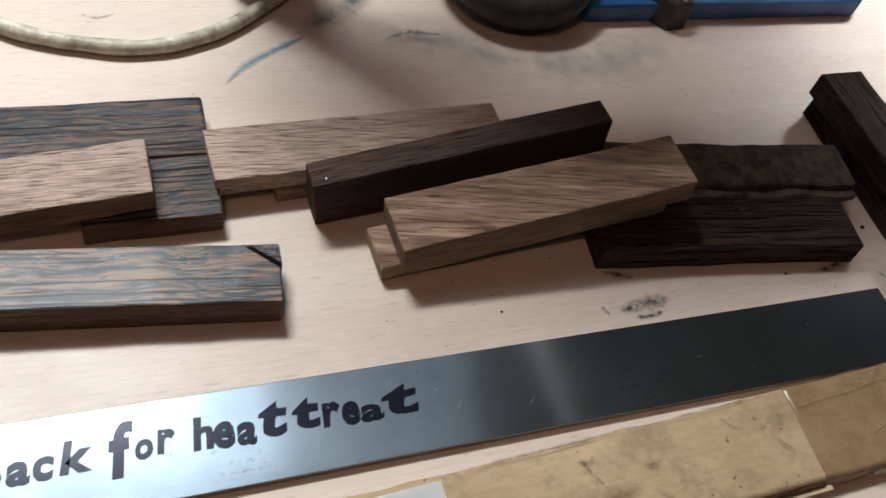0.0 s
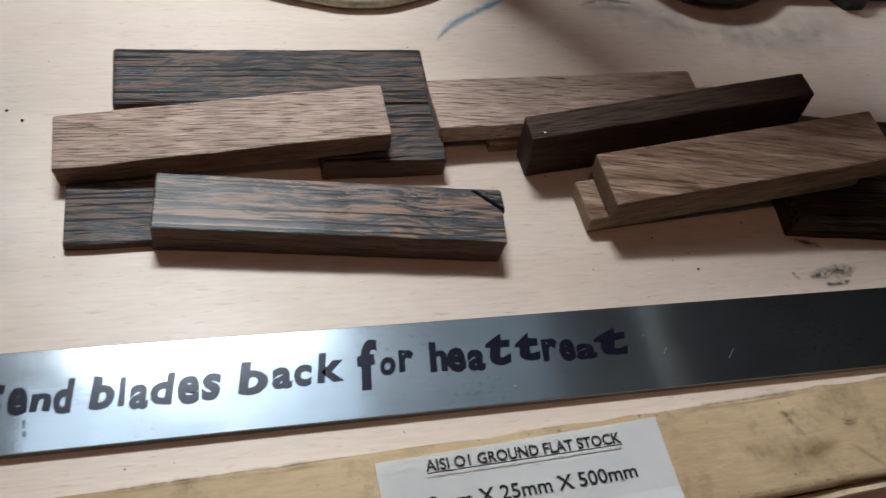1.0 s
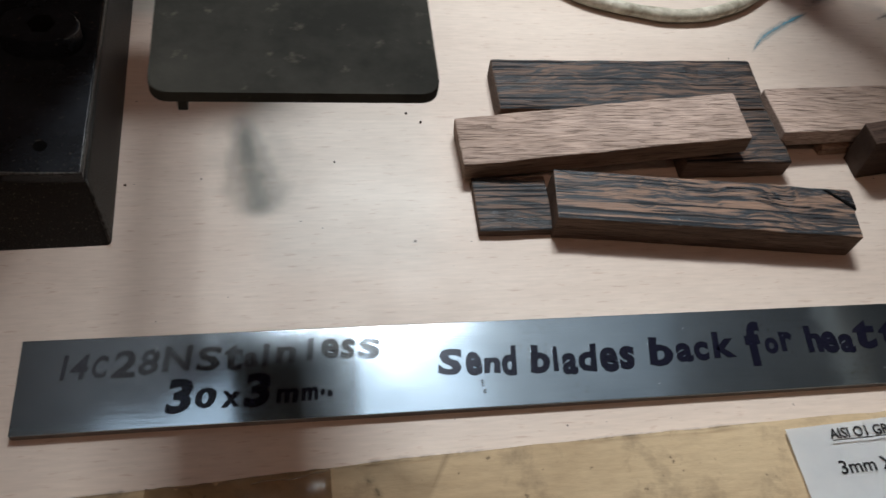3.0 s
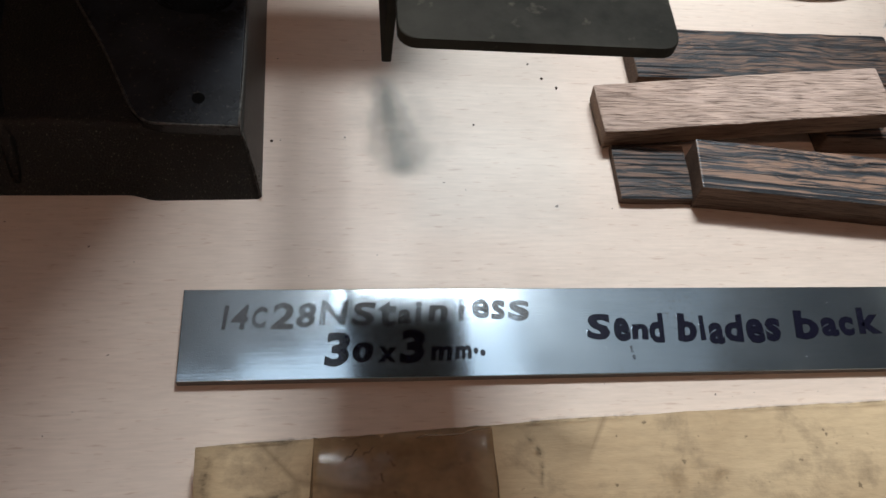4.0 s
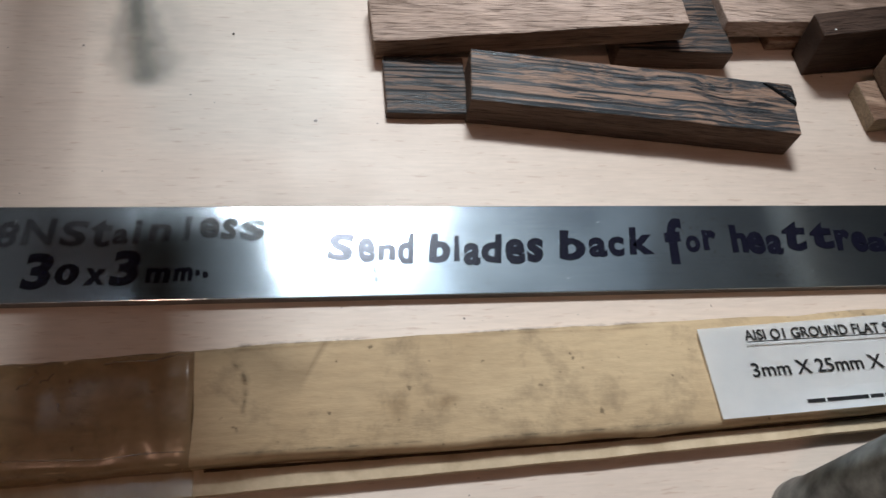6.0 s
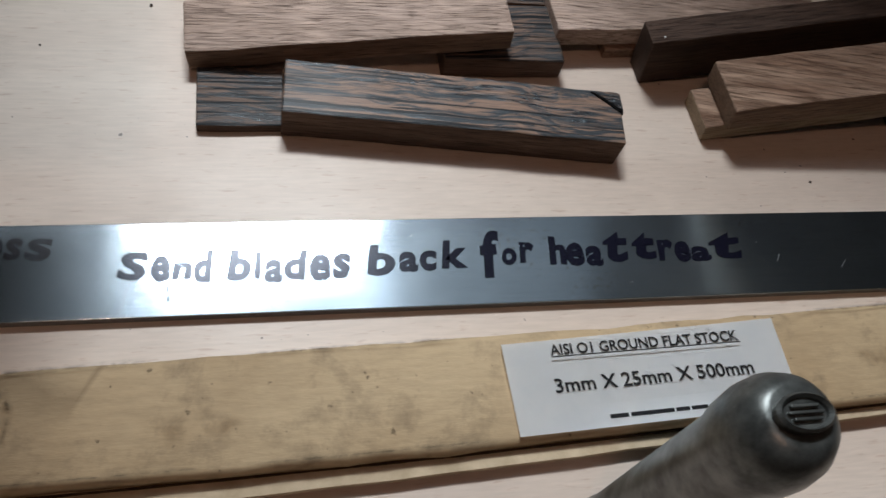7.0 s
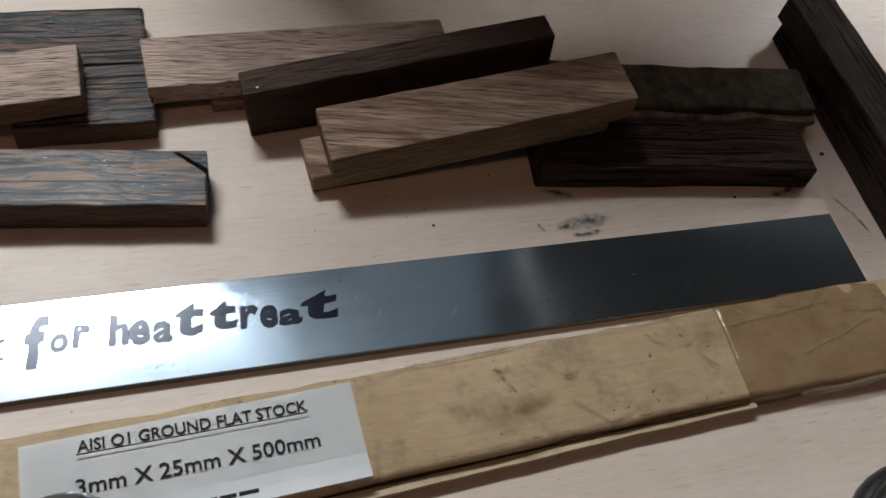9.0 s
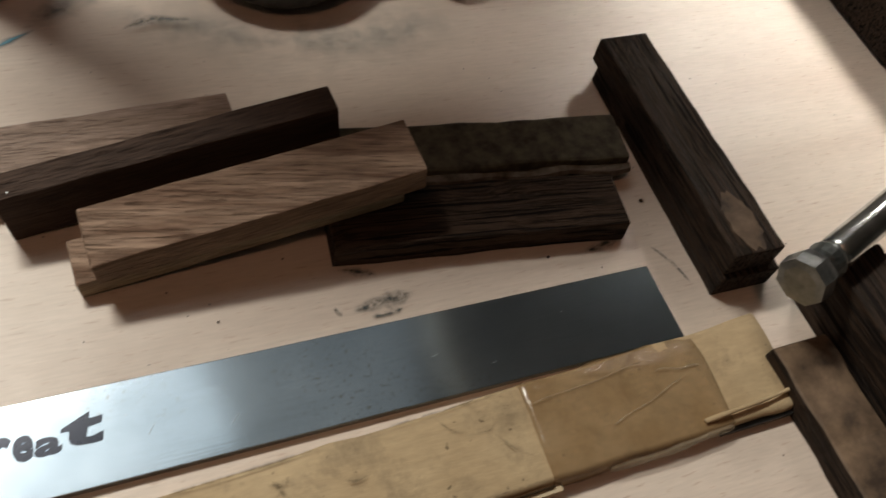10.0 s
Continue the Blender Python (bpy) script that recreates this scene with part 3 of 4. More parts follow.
hand_written((("h", 247.1, 253.1, 12.8, 23.0), ("e", 252.8, 258.4, 12.3, 20.1), ("a", 258.7, 264.7, 11.8, 18.9), ("t", 265.3, 273.7, 13.2, 24.0)), M_INK, BLACK_LETTER)
hand_written((("t", 275.0, 283.1, 13.5, 23.4), ("r", 283.2, 289.1, 12.9, 20.8), ("e", 289.1, 294.6, 12.5, 20.4), ("a", 294.5, 301.6, 12.6, 18.2), ("t", 301.8, 313.1, 12.8, 23.0)), M_INK, BLACK_LETTER)
hand_written((("1", 11.5, 13.4, 16.8, 24.7), ("4", 14.4, 19.3, 16.9, 24.7), ("C", 20.3, 24.8, 16.9, 24.4), ("2", 25.8, 32.4, 16.6, 25.4), ("8", 33.1, 39.1, 17.0, 25.3),
              ("N", 39.8, 48.8, 17.7, 26.1)), M_FADED, FADED_LETTER, 0.0003)
hand_written((("S", 49.5, 57.0, 17.4, 25.5), ("t", 57.7, 63.1, 17.1, 25.9), ("a", 63.4, 67.5, 17.9, 22.9), ("i", 68.6, 71.4, 17.9, 25.6), ("n", 72.8, 79.0, 18.7, 24.5),
              ("l", 81.9, 84.7, 18.7, 26.5), ("e", 86.5, 91.8, 19.5, 26.2), ("s", 92.1, 97.1, 18.8, 25.9), ("s", 97.8, 104.6, 18.8, 25.9)), M_FADED, FADED_LETTER, 0.0003)
hand_written((("3", 41.2, 49.0, 4.2, 15.5), ("0", 49.6, 55.9, 5.6, 12.2), ("x", 56.9, 62.5, 5.6, 10.4), ("3", 63.3, 71.4, 4.9, 16.0)), M_INK, BLACK_LETTER)
hand_written((("m", 72.8, 79.4, 5.8, 10.6), ("m", 80.1, 85.2, 6.0, 10.4), (".", 85.7, 87.1, 7.4, 9.4), (".", 87.6, 89.3, 6.9, 9.0)), M_INK, BLACK_LETTER)
for x, y, w, h in ((0.1352, 0.0085, 0.0004, 0.0012), (0.1355, 0.0058, 0.0005, 0.0008)):
    part("ink_drip", prism_bm(rounded(-w, w, -h, h, w * 0.8, 3), 0.0, 0.00004), M_FADED, bar, "faint run of ink").matrix_local = pose(x, y, 0.00306)

for x, y, w, a in ((0.3190, 0.0190, 0.0012, 20), (0.3250, 0.0130, 0.0050, 55), (0.3480, 0.0100, 0.0060, 48), (0.4120, 0.0150, 0.0035, 8), (0.4300, 0.0080, 0.0030, 12), (0.1920, 0.0050, 0.0012, 5),
                   (0.2050, 0.0240, 0.0015, 30), (0.0380, 0.0250, 0.0020, 70), (0.4600, 0.0200, 0.0018, 15), (0.2720, 0.0060, 0.0016, 10), (0.1270, 0.0090, 0.0014, 80)):
    part("scratch", box_bm(-w * 0.32, w * 0.32, -0.00006, 0.00006, 0, 0.00004), M_SCUFF, bar, "pale scratch").matrix_local = pose(x, y, 0.00302, 0, 0, a)

# ---- cardboard sleeve with a printed label ----
carton = thing("cardboard_sleeve", pose(0, 0, 0), "long worn brown cardboard sleeve with packing tape and white label", "cardboard box")


def sleeve(x):
    """Back edge, front edge and height of the sleeve at x."""
    u = x / 0.53
    back = -0.0205 + 0.0225 * u + 0.0010 * math.sin(u * 7)
    front = -0.0492 + 0.0165 * u + 0.0008 * math.sin(u * 9 + 1)
    high = 0.0095 - 0.0030 * u + 0.0006 * math.sin(u * 11)
    return back, front, high


def sleeve_bm(x0, x1, grow=0.0, flare=0.0, n=60, noisy=0.0004):
    bm = bmesh.new()
    rows = []
    prof = ((0.0, 0.0), (0.0, 0.55), (0.02, 0.92), (0.06, 1.0), (0.3, 1.03), (0.6, 1.02), (0.94, 1.0), (0.985, 0.93), (1.0, 0.6), (1.0, 0.0))
    for i in range(n + 1):
        x = x0 + (x1 - x0) * i / n
        b, f, h = sleeve(x)
        row = []
        for s, z in prof:
            p = Vector((x, b + (f - b) * s, h * z))
            q = noise.noise_vector(p * 60) * noisy * 2 + noise.noise_vector(p * 240) * noisy
            off = Vector((0, grow * (1 if s < 0.5 else -1) * (1 if s in (0.0, 1.0) else 0), grow * z))
            p += off + (q if 0.01 < z else Vector((0, q.y, 0)))
            p.z = max(p.z, 0.0)
            row.append(bm.verts.new(p))
        rows.append(row)
    for a, c in zip(rows, rows[1:]):
        for k in range(len(prof) - 1):
            bm.faces.new((a[k], a[k + 1], c[k + 1], c[k]))
    bm.faces.new(rows[0])
    bm.faces.new(rows[-1][::-1])
    bmesh.ops.recalc_face_normals(bm, faces=bm.faces[:])
    return bm


part("sleeve_body", sleeve_bm(0.008, 0.527), M_CARD, carton, "", True)
bm = bmesh.new()
prev = None
for i in range(61):
    x = 0.009 + (0.4345 - 0.009) * i / 60
    b_, f_, h_ = sleeve(x)
    u = i / 60
    far = min(1.0, max(0.0, (x - 0.088) / 0.3465))
    reach = 0.0022 + 0.0040 * (1 - far) ** 2.5 + 0.0010 * math.sin(far * math.pi) + 0.0004 * noise.noise(Vector((x * 60, 0, 0)))
    z = 0.0028 + 0.0016 * u
    row = [bm.verts.new(c) for c in ((x, f_ + 0.003, z), (x, f_ - reach, z + 0.0003), (x, f_ - reach - 0.0004, z - 0.0004), (x, f_ - reach, z - 0.0016), (x, f_ + 0.003, z - 0.0018))]
    if prev:
        for k in range(4):
            bm.faces.new((prev[k], prev[k + 1], row[k + 1], row[k]))
    prev = row
bmesh.ops.recalc_face_normals(bm, faces=bm.faces[:])
part("flap", bm, M_FLAP, carton, "loose pale cardboard flap edge")
# dark tube along the flap, standing in for the gap's shade
seam = []
for i in range(41):
    x = 0.090 + (0.432 - 0.090) * i / 40
    seam.append((x, sleeve(x)[1] - 0.0004, 0.0040 + 0.0013 * i / 40))
part("open_seam", tube_bm(seam, 0.0004, 6, 0.5), M_SEAM_SHADE, carton, "dark strip for the shade in the open seam")
part("tape", sleeve_bm(0.038, 0.0875, 0.0004, 0, 24, 0.0006), M_TAPE, carton, "shiny brown packing tape", True)
part("tape", sleeve_bm(0.432, 0.499, 0.0004, 0, 24, 0.0006), M_TAPE, carton, "shiny brown packing tape", True)
part("tape_edge", tube_bm(smooth_path([(0.452, -0.0352, 0.0040), (0.470, -0.0356, 0.0046), (0.486, -0.0345, 0.0052), (0.498, -0.0338, 0.0048)], 6), 0.0011, 8, 0.5), M_CLEAR, carton, "curled shiny tape edge", True)
part("torn_fold", tube_bm(smooth_path([(0.488, -0.0305, 0.0074), (0.500, -0.0300, 0.0085), (0.514, -0.0292, 0.0082), (0.5275, -0.0275, 0.0066)], 6), 0.0009, 8, 0.6), M_CARD, carton, "crumpled torn cardboard fold", True)
# solid black strip in place of the shade under the fold
part("dark_gap", box_bm(0.494, 0.527, -0.0352, -0.0325, 0.0012, 0.0034, 0.0003), M_BLACK, carton, "black strip for the shade in the open end")
for a, c, r in (((0.0465, -0.0262), (0.0500, -0.0232), 0.00022), ((0.0515, -0.0248), (0.0545, -0.0228), 0.00020), ((0.0560, -0.0300), (0.0568, -0.0325), 0.00025), ((0.0585, -0.0265), (0.0600, -0.0282), 0.00018),
                ((0.066, -0.0205), (0.0865, -0.0185), 0.00025), ((0.040, -0.0440), (0.086, -0.0435), 0.00020), ((0.434, -0.0105), (0.476, -0.0062), 0.00018), ((0.458, -0.0235), (0.487, -0.0150), 0.00020), ((0.480, -0.0100), (0.496, -0.0120), 0.0003)):
    pts = [(a[0] + (c[0] - a[0]) * i / 8, a[1] + (c[1] - a[1]) * i / 8 + 0.0004 * math.sin(i * 1.1), sleeve(a[0] + (c[0] - a[0]) * i / 8)[2] * 1.03 + 0.0009 + 0.0002 * math.sin(i * 2.3)) for i in range(9)]
    part("tape_crease", tube_bm(pts, r, 6, 0.3), M_CLEAR, carton, "shiny crease in the tape", True)
tail = bmesh.new()
tg = []
for i in range(17):
    x = 0.038 + 0.0495 * i / 16
    row = []
    for j in range(6):
        v = j / 5
        row.append(tail.verts.new((x, sleeve(x)[1] + 0.0004 - 0.0068 * v, 0.0036 + 0.0006 * v + 0.00010 * noise.noise(Vector((x * 90, v * 2, 0))))))
    tg.append(row)
for a, c in zip(tg, tg[1:]):
    for j in range(5):
        tail.faces.new((a[j], a[j + 1], c[j + 1], c[j]))
part("tape_tail", tail, M_CLEAR, carton, "loose clear tape film", True)
bm = bmesh.new()
grid = [[None] * 9 for _ in range(25)]
for i in range(25):
    for j in range(9):
        u, v = i / 24, j / 8
        x = 0.2252 + 0.0855 * u + 0.0010 * v
        y = (-0.0150 + 0.0042 * u) * (1 - v) + (-0.0415 + 0.0030 * u) * v
        h = sleeve(x)[2]
        z = h * 1.03 + 0.0011 + (0.0008 * (v - 0.8) * 5 if v > 0.8 else 0) * u
        grid[i][j] = bm.verts.new((x, y, z))
for i in range(24):
    for j in range(8):
        bm.faces.new((grid[i][j], grid[i][j + 1], grid[i + 1][j + 1], grid[i + 1][j]))
bmesh.ops.solidify(bm, geom=bm.faces[:], thickness=0.00015)
bmesh.ops.recalc_face_normals(bm, faces=bm.faces[:])



def sleeve_top(x):
    return sleeve(x)[2] * 1.03


def edge_dirt(x0, x1, side, w, material=None):
    """A grimy rubbed streak along the back (0) or front (1) edge of the sleeve."""
    pts = []
    for i in range(5):
        x = x0 + (x1 - x0) * i / 4
        b_, f_, h_ = sleeve(x)
        pts.append((x, (b_ - 0.0013) if side == 0 else (f_ + 0.0014)))
    smear("grime", pts, [w * 0.2, w * 0.55, w * 0.4, w * 0.6, w * 0.2], material or M_GRIME, "dark grimy rub mark", 0.0009, carton, sleeve_top)


for x0, x1, side, w in ((0.092, 0.135, 0, 0.0030), (0.150, 0.222, 0, 0.0022), (0.315, 0.372, 0, 0.0026), (0.385, 0.430, 0, 0.0022),
                        (0.010, 0.040, 0, 0.0024), (0.010, 0.037, 1, 0.0034), (0.090, 0.150, 1, 0.0022), (0.150, 0.226, 1, 0.0028), (0.318, 0.372, 1, 0.0026), (0.372, 0.432, 1, 0.0024)):
    edge_dirt(x0, x1, side, w)
for pts, w in (([(0.012, -0.022), (0.0105, -0.034), (0.012, -0.046)], 0.0030), ([(0.020, -0.034), (0.026, -0.036), (0.034, -0.033)], 0.0040), ([(0.096, -0.020), (0.100, -0.026), (0.099, -0.036)], 0.0022),
               ([(0.353, -0.0125), (0.3545, -0.0160), (0.3585, -0.0230)], 0.0016), ([(0.351, -0.0135), (0.356, -0.0145), (0.3575, -0.0125)], 0.0022), ([(0.402, -0.0060), (0.408, -0.0130), (0.418, -0.0150), (0.421, -0.0100)], 0.0011),
               ([(0.418, -0.0150), (0.424, -0.0230), (0.430, -0.0270)], 0.0010), ([(0.372, -0.0180), (0.376, -0.0190), (0.380, -0.0180)], 0.0020)):
    smear("grime", pts, [w * 0.4, w, w * 0.8, w * 0.3], M_GRIME, "dark grimy mark", 0.0010, carton, sleeve_top)
smear("grime", [(0.130, -0.033), (0.142, -0.034), (0.156, -0.032)], [0.002, 0.008, 0.007, 0.002], M_STAIN_TEA, "brown stain", 0.0008, carton, sleeve_top)
smear("grime", [(0.332, -0.020), (0.350, -0.027), (0.372, -0.024)], [0.002, 0.009, 0.008, 0.002], M_STAIN_TEA, "brown stain", 0.0008, carton, sleeve_top)
paper = part("label", bm, M_LABEL, carton, "white printed paper label")
ZL = 0.00915
lettering("AISI O1 GROUND FLAT STOCK", 0.0045, pose(0.2390, -0.0190, ZL, 0, -0.23, 1.6), M_PRINT, paper, 0.00008, 0, 0.0585)
part("underline", box_bm(0.2390, 0.2975, -0.0002, 0.0001, 0, 0.0001), M_PRINT, paper).matrix_local = pose(0, -0.0265, ZL, 0, -0.23, 1.6)
lettering("3mm X 25mm X 500mm", 0.0058, pose(0.2385, -0.0300, ZL, 0, -0.23, 2.0), M_PRINT, paper, 0.00008, 0, 0.0610)
for k, (a, w) in enumerate(((0.0, 0.0055), (0.0062, 0.013), (0.0198, 0.0042), (0.0246, 0.0050))):
    part("print_bar", box_bm(a, a + w, 0, 0.0011, 0, 0.0001), M_PRINT, paper).matrix_local = pose(0.2525, -0.0382, ZL, 0, -0.23, 1.8)

# ---- offcuts, pile beside the machine ----
wood_block("wenge_board", 0.1085, 0.0258, 0.0092, (0.2105, 0.1282), 0.2, M_WENGE2, "long dark wenge board with striped grain behind a pale block", seed=1, bevel=0.0011, wob=0.0005, side=M_SAWN)
wood_block("wenge_offcut", 0.0430, 0.0262, 0.0091, (0.2440, 0.1015), 0.5, M_WENGE2, "short dark wenge offcut propping up a pale block", seed=15, bevel=0.0010, wob=0.0005, side=M_SAWN)
wood_block("thin_wenge_slip", 0.0268, 0.0235, 0.0034, (0.1558, 0.0762), 0.0, M_WENGE2, "thin dark wenge slip with a bluish sheen butted against a block", seed=2, bevel=0.0004, side=M_SAWN)
wood_block("pale_walnut_block", 0.1063, 0.0222, 0.0088, (0.1925, 0.1008), 1.3, M_WALNUT, "pale walnut block with open pores propped on a dark offcut", tilt=6.1, z=0.0062, seed=3, bevel=0.0008, wob=0.0004, side=M_WALNUT_SIDE)
c_block = thing("striped_wenge_block", pose(0.2240, 0.0680, 0.0, 0, 0, -6.0), "dark wenge block with tan stripes and a split corner", "wood block", "offcuts on the bench")
sawn_sides(part("block_body", rough_block_bm(0.1105, 0.0210, 0.0122, 0.0006, 0.0003, 4), M_WENGE, c_block), M_SAWN)
part("split_corner", prism_bm([(0.0465, 0.0092), (0.0553, 0.0095), (0.0558, 0.0025)], 0.0060, 0.0130, 0.0003), M_WENGE, c_block, "splintered corner cracked off the block")
# solid black wedge in place of the crack's inner shade
part("crack", prism_bm([(0.0452, 0.0094), (0.0466, 0.0093), (0.0558, 0.0024), (0.0556, 0.0012)], 0.0080, 0.01265, 0.0), M_RECESS_SHADE, c_block, "black wedge for the shade inside an open crack")

# ---- offcuts, pile in the middle ----
wood_block("walnut_slip", 0.1030, 0.0187, 0.0050, (0.3347, 0.1122), 5.0, M_TEAK, "thin walnut slip lying under a larger block", seed=5)
wood_block("walnut_board", 0.107, 0.0225, 0.0080, (0.3170, 0.1130), 2.6, M_WALNUT, "pale walnut board with fine grain on a thin slip", z=0.0052, seed=6)
wood_block("dark_walnut_stick", 0.1080, 0.0104, 0.0212, (0.3488, 0.0961), 4.0, M_BROWN, "dark brown walnut stick propped up at one end", tilt=7.4, z=0.0066, seed=7)
fleck = finish("resin_fleck", prism_bm(rounded(-0.0003, 0.0003, -0.00025, 0.00025, 0.0002, 3), 0.0, 0.0002), M_LABEL, bpy.data.objects["dark_walnut_stick"], "tiny pale fleck")
fleck.matrix_local = pose(-0.0490, -0.0030, 0.0213)
wood_block("striped_walnut_slip", 0.1060, 0.0170, 0.0078, (0.3645, 0.0730), 3.0, M_TEAK, "pale striped walnut slip propped under a matching block", tilt=7.7, z=0.0070, seed=8, side=M_PALE_SAWN)
wood_block("striped_walnut_block", 0.1060, 0.0220, 0.0105, (0.3700, 0.0736), 3.0, M_TEAK, "striped walnut block with diagonal grain on top of the pile", tilt=7.7, z=0.0158, seed=8, bevel=0.0008, side=M_TEAK_SAWN)
wood_block("rough_dark_block", 0.1080, 0.0235, 0.0105, (0.4450, 0.0617), -6.0, M_ROUGH, "rough-sawn dark brown block with saw marks on its face", seed=9, wob=0.0005)
bark = thing("bark_strip", pose(0.4520, 0.0885, 0, 0, 0, -6.0), "mossy dark strip of wood with bark along its edge", "wood block", "offcuts on the bench")
part("strip_body", rough_block_bm(0.1200, 0.0220, 0.0125, 0.0015, 0.0009, 10), M_BARK, bark)
bm = tube_bm([(-0.060 + 0.0060 * i, -0.0118 + 0.0007 * math.sin(i * 1.3), 0.0075 + 0.0006 * math.sin(i * 0.9)) for i in range(21)], 0.0026, 8, 0.5)
part("bark_edge", bm, M_PALEBARK, bark, "pale flaking bark edge")

# ---- offcuts, crossed stack at the end ----
wood_block("dark_rosewood_block", 0.1080, 0.0250, 0.0110, (0.5330, 0.0680), 89.0, M_DARK, "dark rosewood block under another one", seed=11)
k_top = thing("dark_rosewood_block", pose(0.5300, 0.0700, 0.0113, 0, 0, 91.0), "dark rosewood block with a worn pale patch at one end", "wood block", "offcuts on the bench")
part("block_body", rough_block_bm(0.1080, 0.0215, 0.0110, 0.0007, 0.0004, 12), M_DARK, k_top)
part("worn_patch", prism_bm([(-0.0405 + 0.0125 * math.cos(k * math.tau / 28) * (1 + 0.12 * math.sin(k * 1.7)), 0.0002 + 0.0058 * math.sin(k * math.tau / 28) * (1 + 0.10 * math.cos(k * 2.3))) for k in range(28)], 0.0105, 0.01125, 0.0), M_MOTTLED, k_top, "worn pale patch")
wood_block("dark_wenge_block", 0.1080, 0.0240, 0.0110, (0.5360, -0.0680), 91.5, M_MOTTLED, "dark wenge block with a mottled brown face lying flat", seed=13, bevel=0.0014, wob=0.0007, side=M_DARK)
wood_block("tall_dark_block", 0.1080, 0.0230, 0.0270, (0.5640, -0.0470), 91.5, M_DARK, "tall dark wood block standing beside another", seed=14)

# ---- chrome clamp screw ----
clamp = thing("clamp_screw", pose(0.5340, -0.0005, 0.0335, 0, 0, 20), "scuffed chrome clamp screw with a round pad lying on the blocks", "clamp")
pad = lathe_bm([(0.0060, -0.0075), (0.0088, -0.0070), (0.0092, -0.0020), (0.0085, 0.0010), (0.0050, 0.0030), (0.0040, 0.0055)], 8)
part("pad", pad, M_ZINC, clamp, "faceted chrome pad").matrix_local = pose(0, 0, 0, 0, 90, 0)
part("ball_joint", lathe_bm([(0.0035, 0.003), (0.0062, 0.0055), (0.0070, 0.009), (0.0050, 0.013)], 20), M_PEG, clamp, "dull steel ball joint").matrix_local = pose(0, 0, 0, 0, 90, 0)
part("screw_rod", tube_bm([(0.012, 0, 0), (0.014, 0, 0), (0.10, 0, 0.001), (0.28, 0, 0.002)], [0.0052, 0.0062, 0.0062, 0.0062], 20), M_CHROME, clamp, "", True)

# ---- round steel peg in front ----
peg = thing("steel_peg", pose(0.2478, -0.0668, -0.0), "dull grey round steel peg with ridged cap standing upright", "peg")
part("shaft", lathe_bm([(0.0102, 0), (0.0102, 0.004), (0.0096, 0.006), (0.0096, 0.076), (0.0104, 0.080), (0.0107, 0.0865), (0.0101, 0.0915), (0.0086, 0.0950), (0.0066, 0.0970), (0.0054, 0.0974)], 40), M_PEG, peg, "", True)
cap = part("cap", lathe_bm([(0.0050, 0.0972), (0.0050, 0.0990), (0.0044, 0.0996), (0.0038, 0.0990), (0.0036, 0.0985)], 32), M_PEG, peg, "ridged oval cap")
cap.matrix_local = Matrix.Diagonal((1.12, 0.72, 1, 1))
for k in (-1, 0, 1):
    part("ridge", box_bm(-0.0030 + abs(k) * 0.0006, 0.0030 - abs(k) * 0.0006, k * 0.0016 - 0.0004, k * 0.0016 + 0.0004, 0.0980, 0.0993, 0.0002), M_PEG, cap)

# ---- ribbed black coil ----
coil = thing("black_hose_coil", pose(0.478, -0.105, 0), "coil of ribbed glossy black hose lying on the bench", "hose")
for k in range(4):
    r = 0.040 - 0.0030 * k
    ring = [(r * math.cos(a * math.tau / 48), r * math.sin(a * math.tau / 48), 0.0038 + 0.0052 * k) for a in range(49)]
    part("turn", tube_bm(ring, 0.0038, 10, 0.2), M_BLACK, coil, "", True)

# ---- small dark metal nub ----
nub = finish("metal_rod_end", tube_bm([(-0.13, -0.014, 0.006), (-0.058, -0.008, 0.006), (-0.0515, -0.0075, 0.006), (-0.050, -0.0073, 0.006)], [0.006, 0.006, 0.005, 0.002], 16), M_CAST, None, "", True)
tagged(nub, "dark rusty round metal rod lying on the bench", "metal rod")

# ---- black machine with its rest ----
machine = thing("bench_machine", pose(0, 0, 0), "dusty black cast bench machine with a steel work rest", "machine")


def frustum_bm(lower, upper, z0, z1, bevel=0.0015):
    bm = bmesh.new()
    lo = [bm.verts.new((x, y, z0)) for x, y in lower]
    hi = [bm.verts.new((x, y, z1)) for x, y in upper]
    k = len(lo)
    for i in range(k):
        bm.faces.new((lo[i], lo[(i + 1) % k], hi[(i + 1) % k], hi[i]))
    bm.faces.new(hi)
    bm.faces.new(lo[::-1])
    bmesh.ops.recalc_face_normals(bm, faces=bm.faces[:])
    bmesh.ops.bevel(bm, geom=[e for e in bm.edges if max(v.co.z for v in e.verts) > z0 + 1e-5], offset=bevel, segments=3, profile=0.5, affect="EDGES")
    return bm


part("base", frustum_bm([(-0.26, 0.0625), (-0.019, 0.0660), (-0.012, 0.0640), (0.0215, 0.0650), (0.0190, 0.30), (-0.26, 0.30)],
                        [(-0.25, 0.0800), (-0.019, 0.0805), (-0.012, 0.0795), (0.0160, 0.0785), (0.0145, 0.29), (-0.25, 0.29)], 0.0, 0.018), M_CAST, machine)
part("base_plate", prism_bm([(0.0155, 0.0775), (0.0155, 0.28), (-0.060, 0.28), (-0.0560, 0.165), (-0.0400, 0.130), (-0.0305, 0.112), (-0.0220, 0.0935), (-0.0180, 0.0845), (-0.0140, 0.0795), (-0.008, 0.0780)], 0.017, 0.0215, 0.0008), M_SMOOTH, machine, "smooth black painted plate")
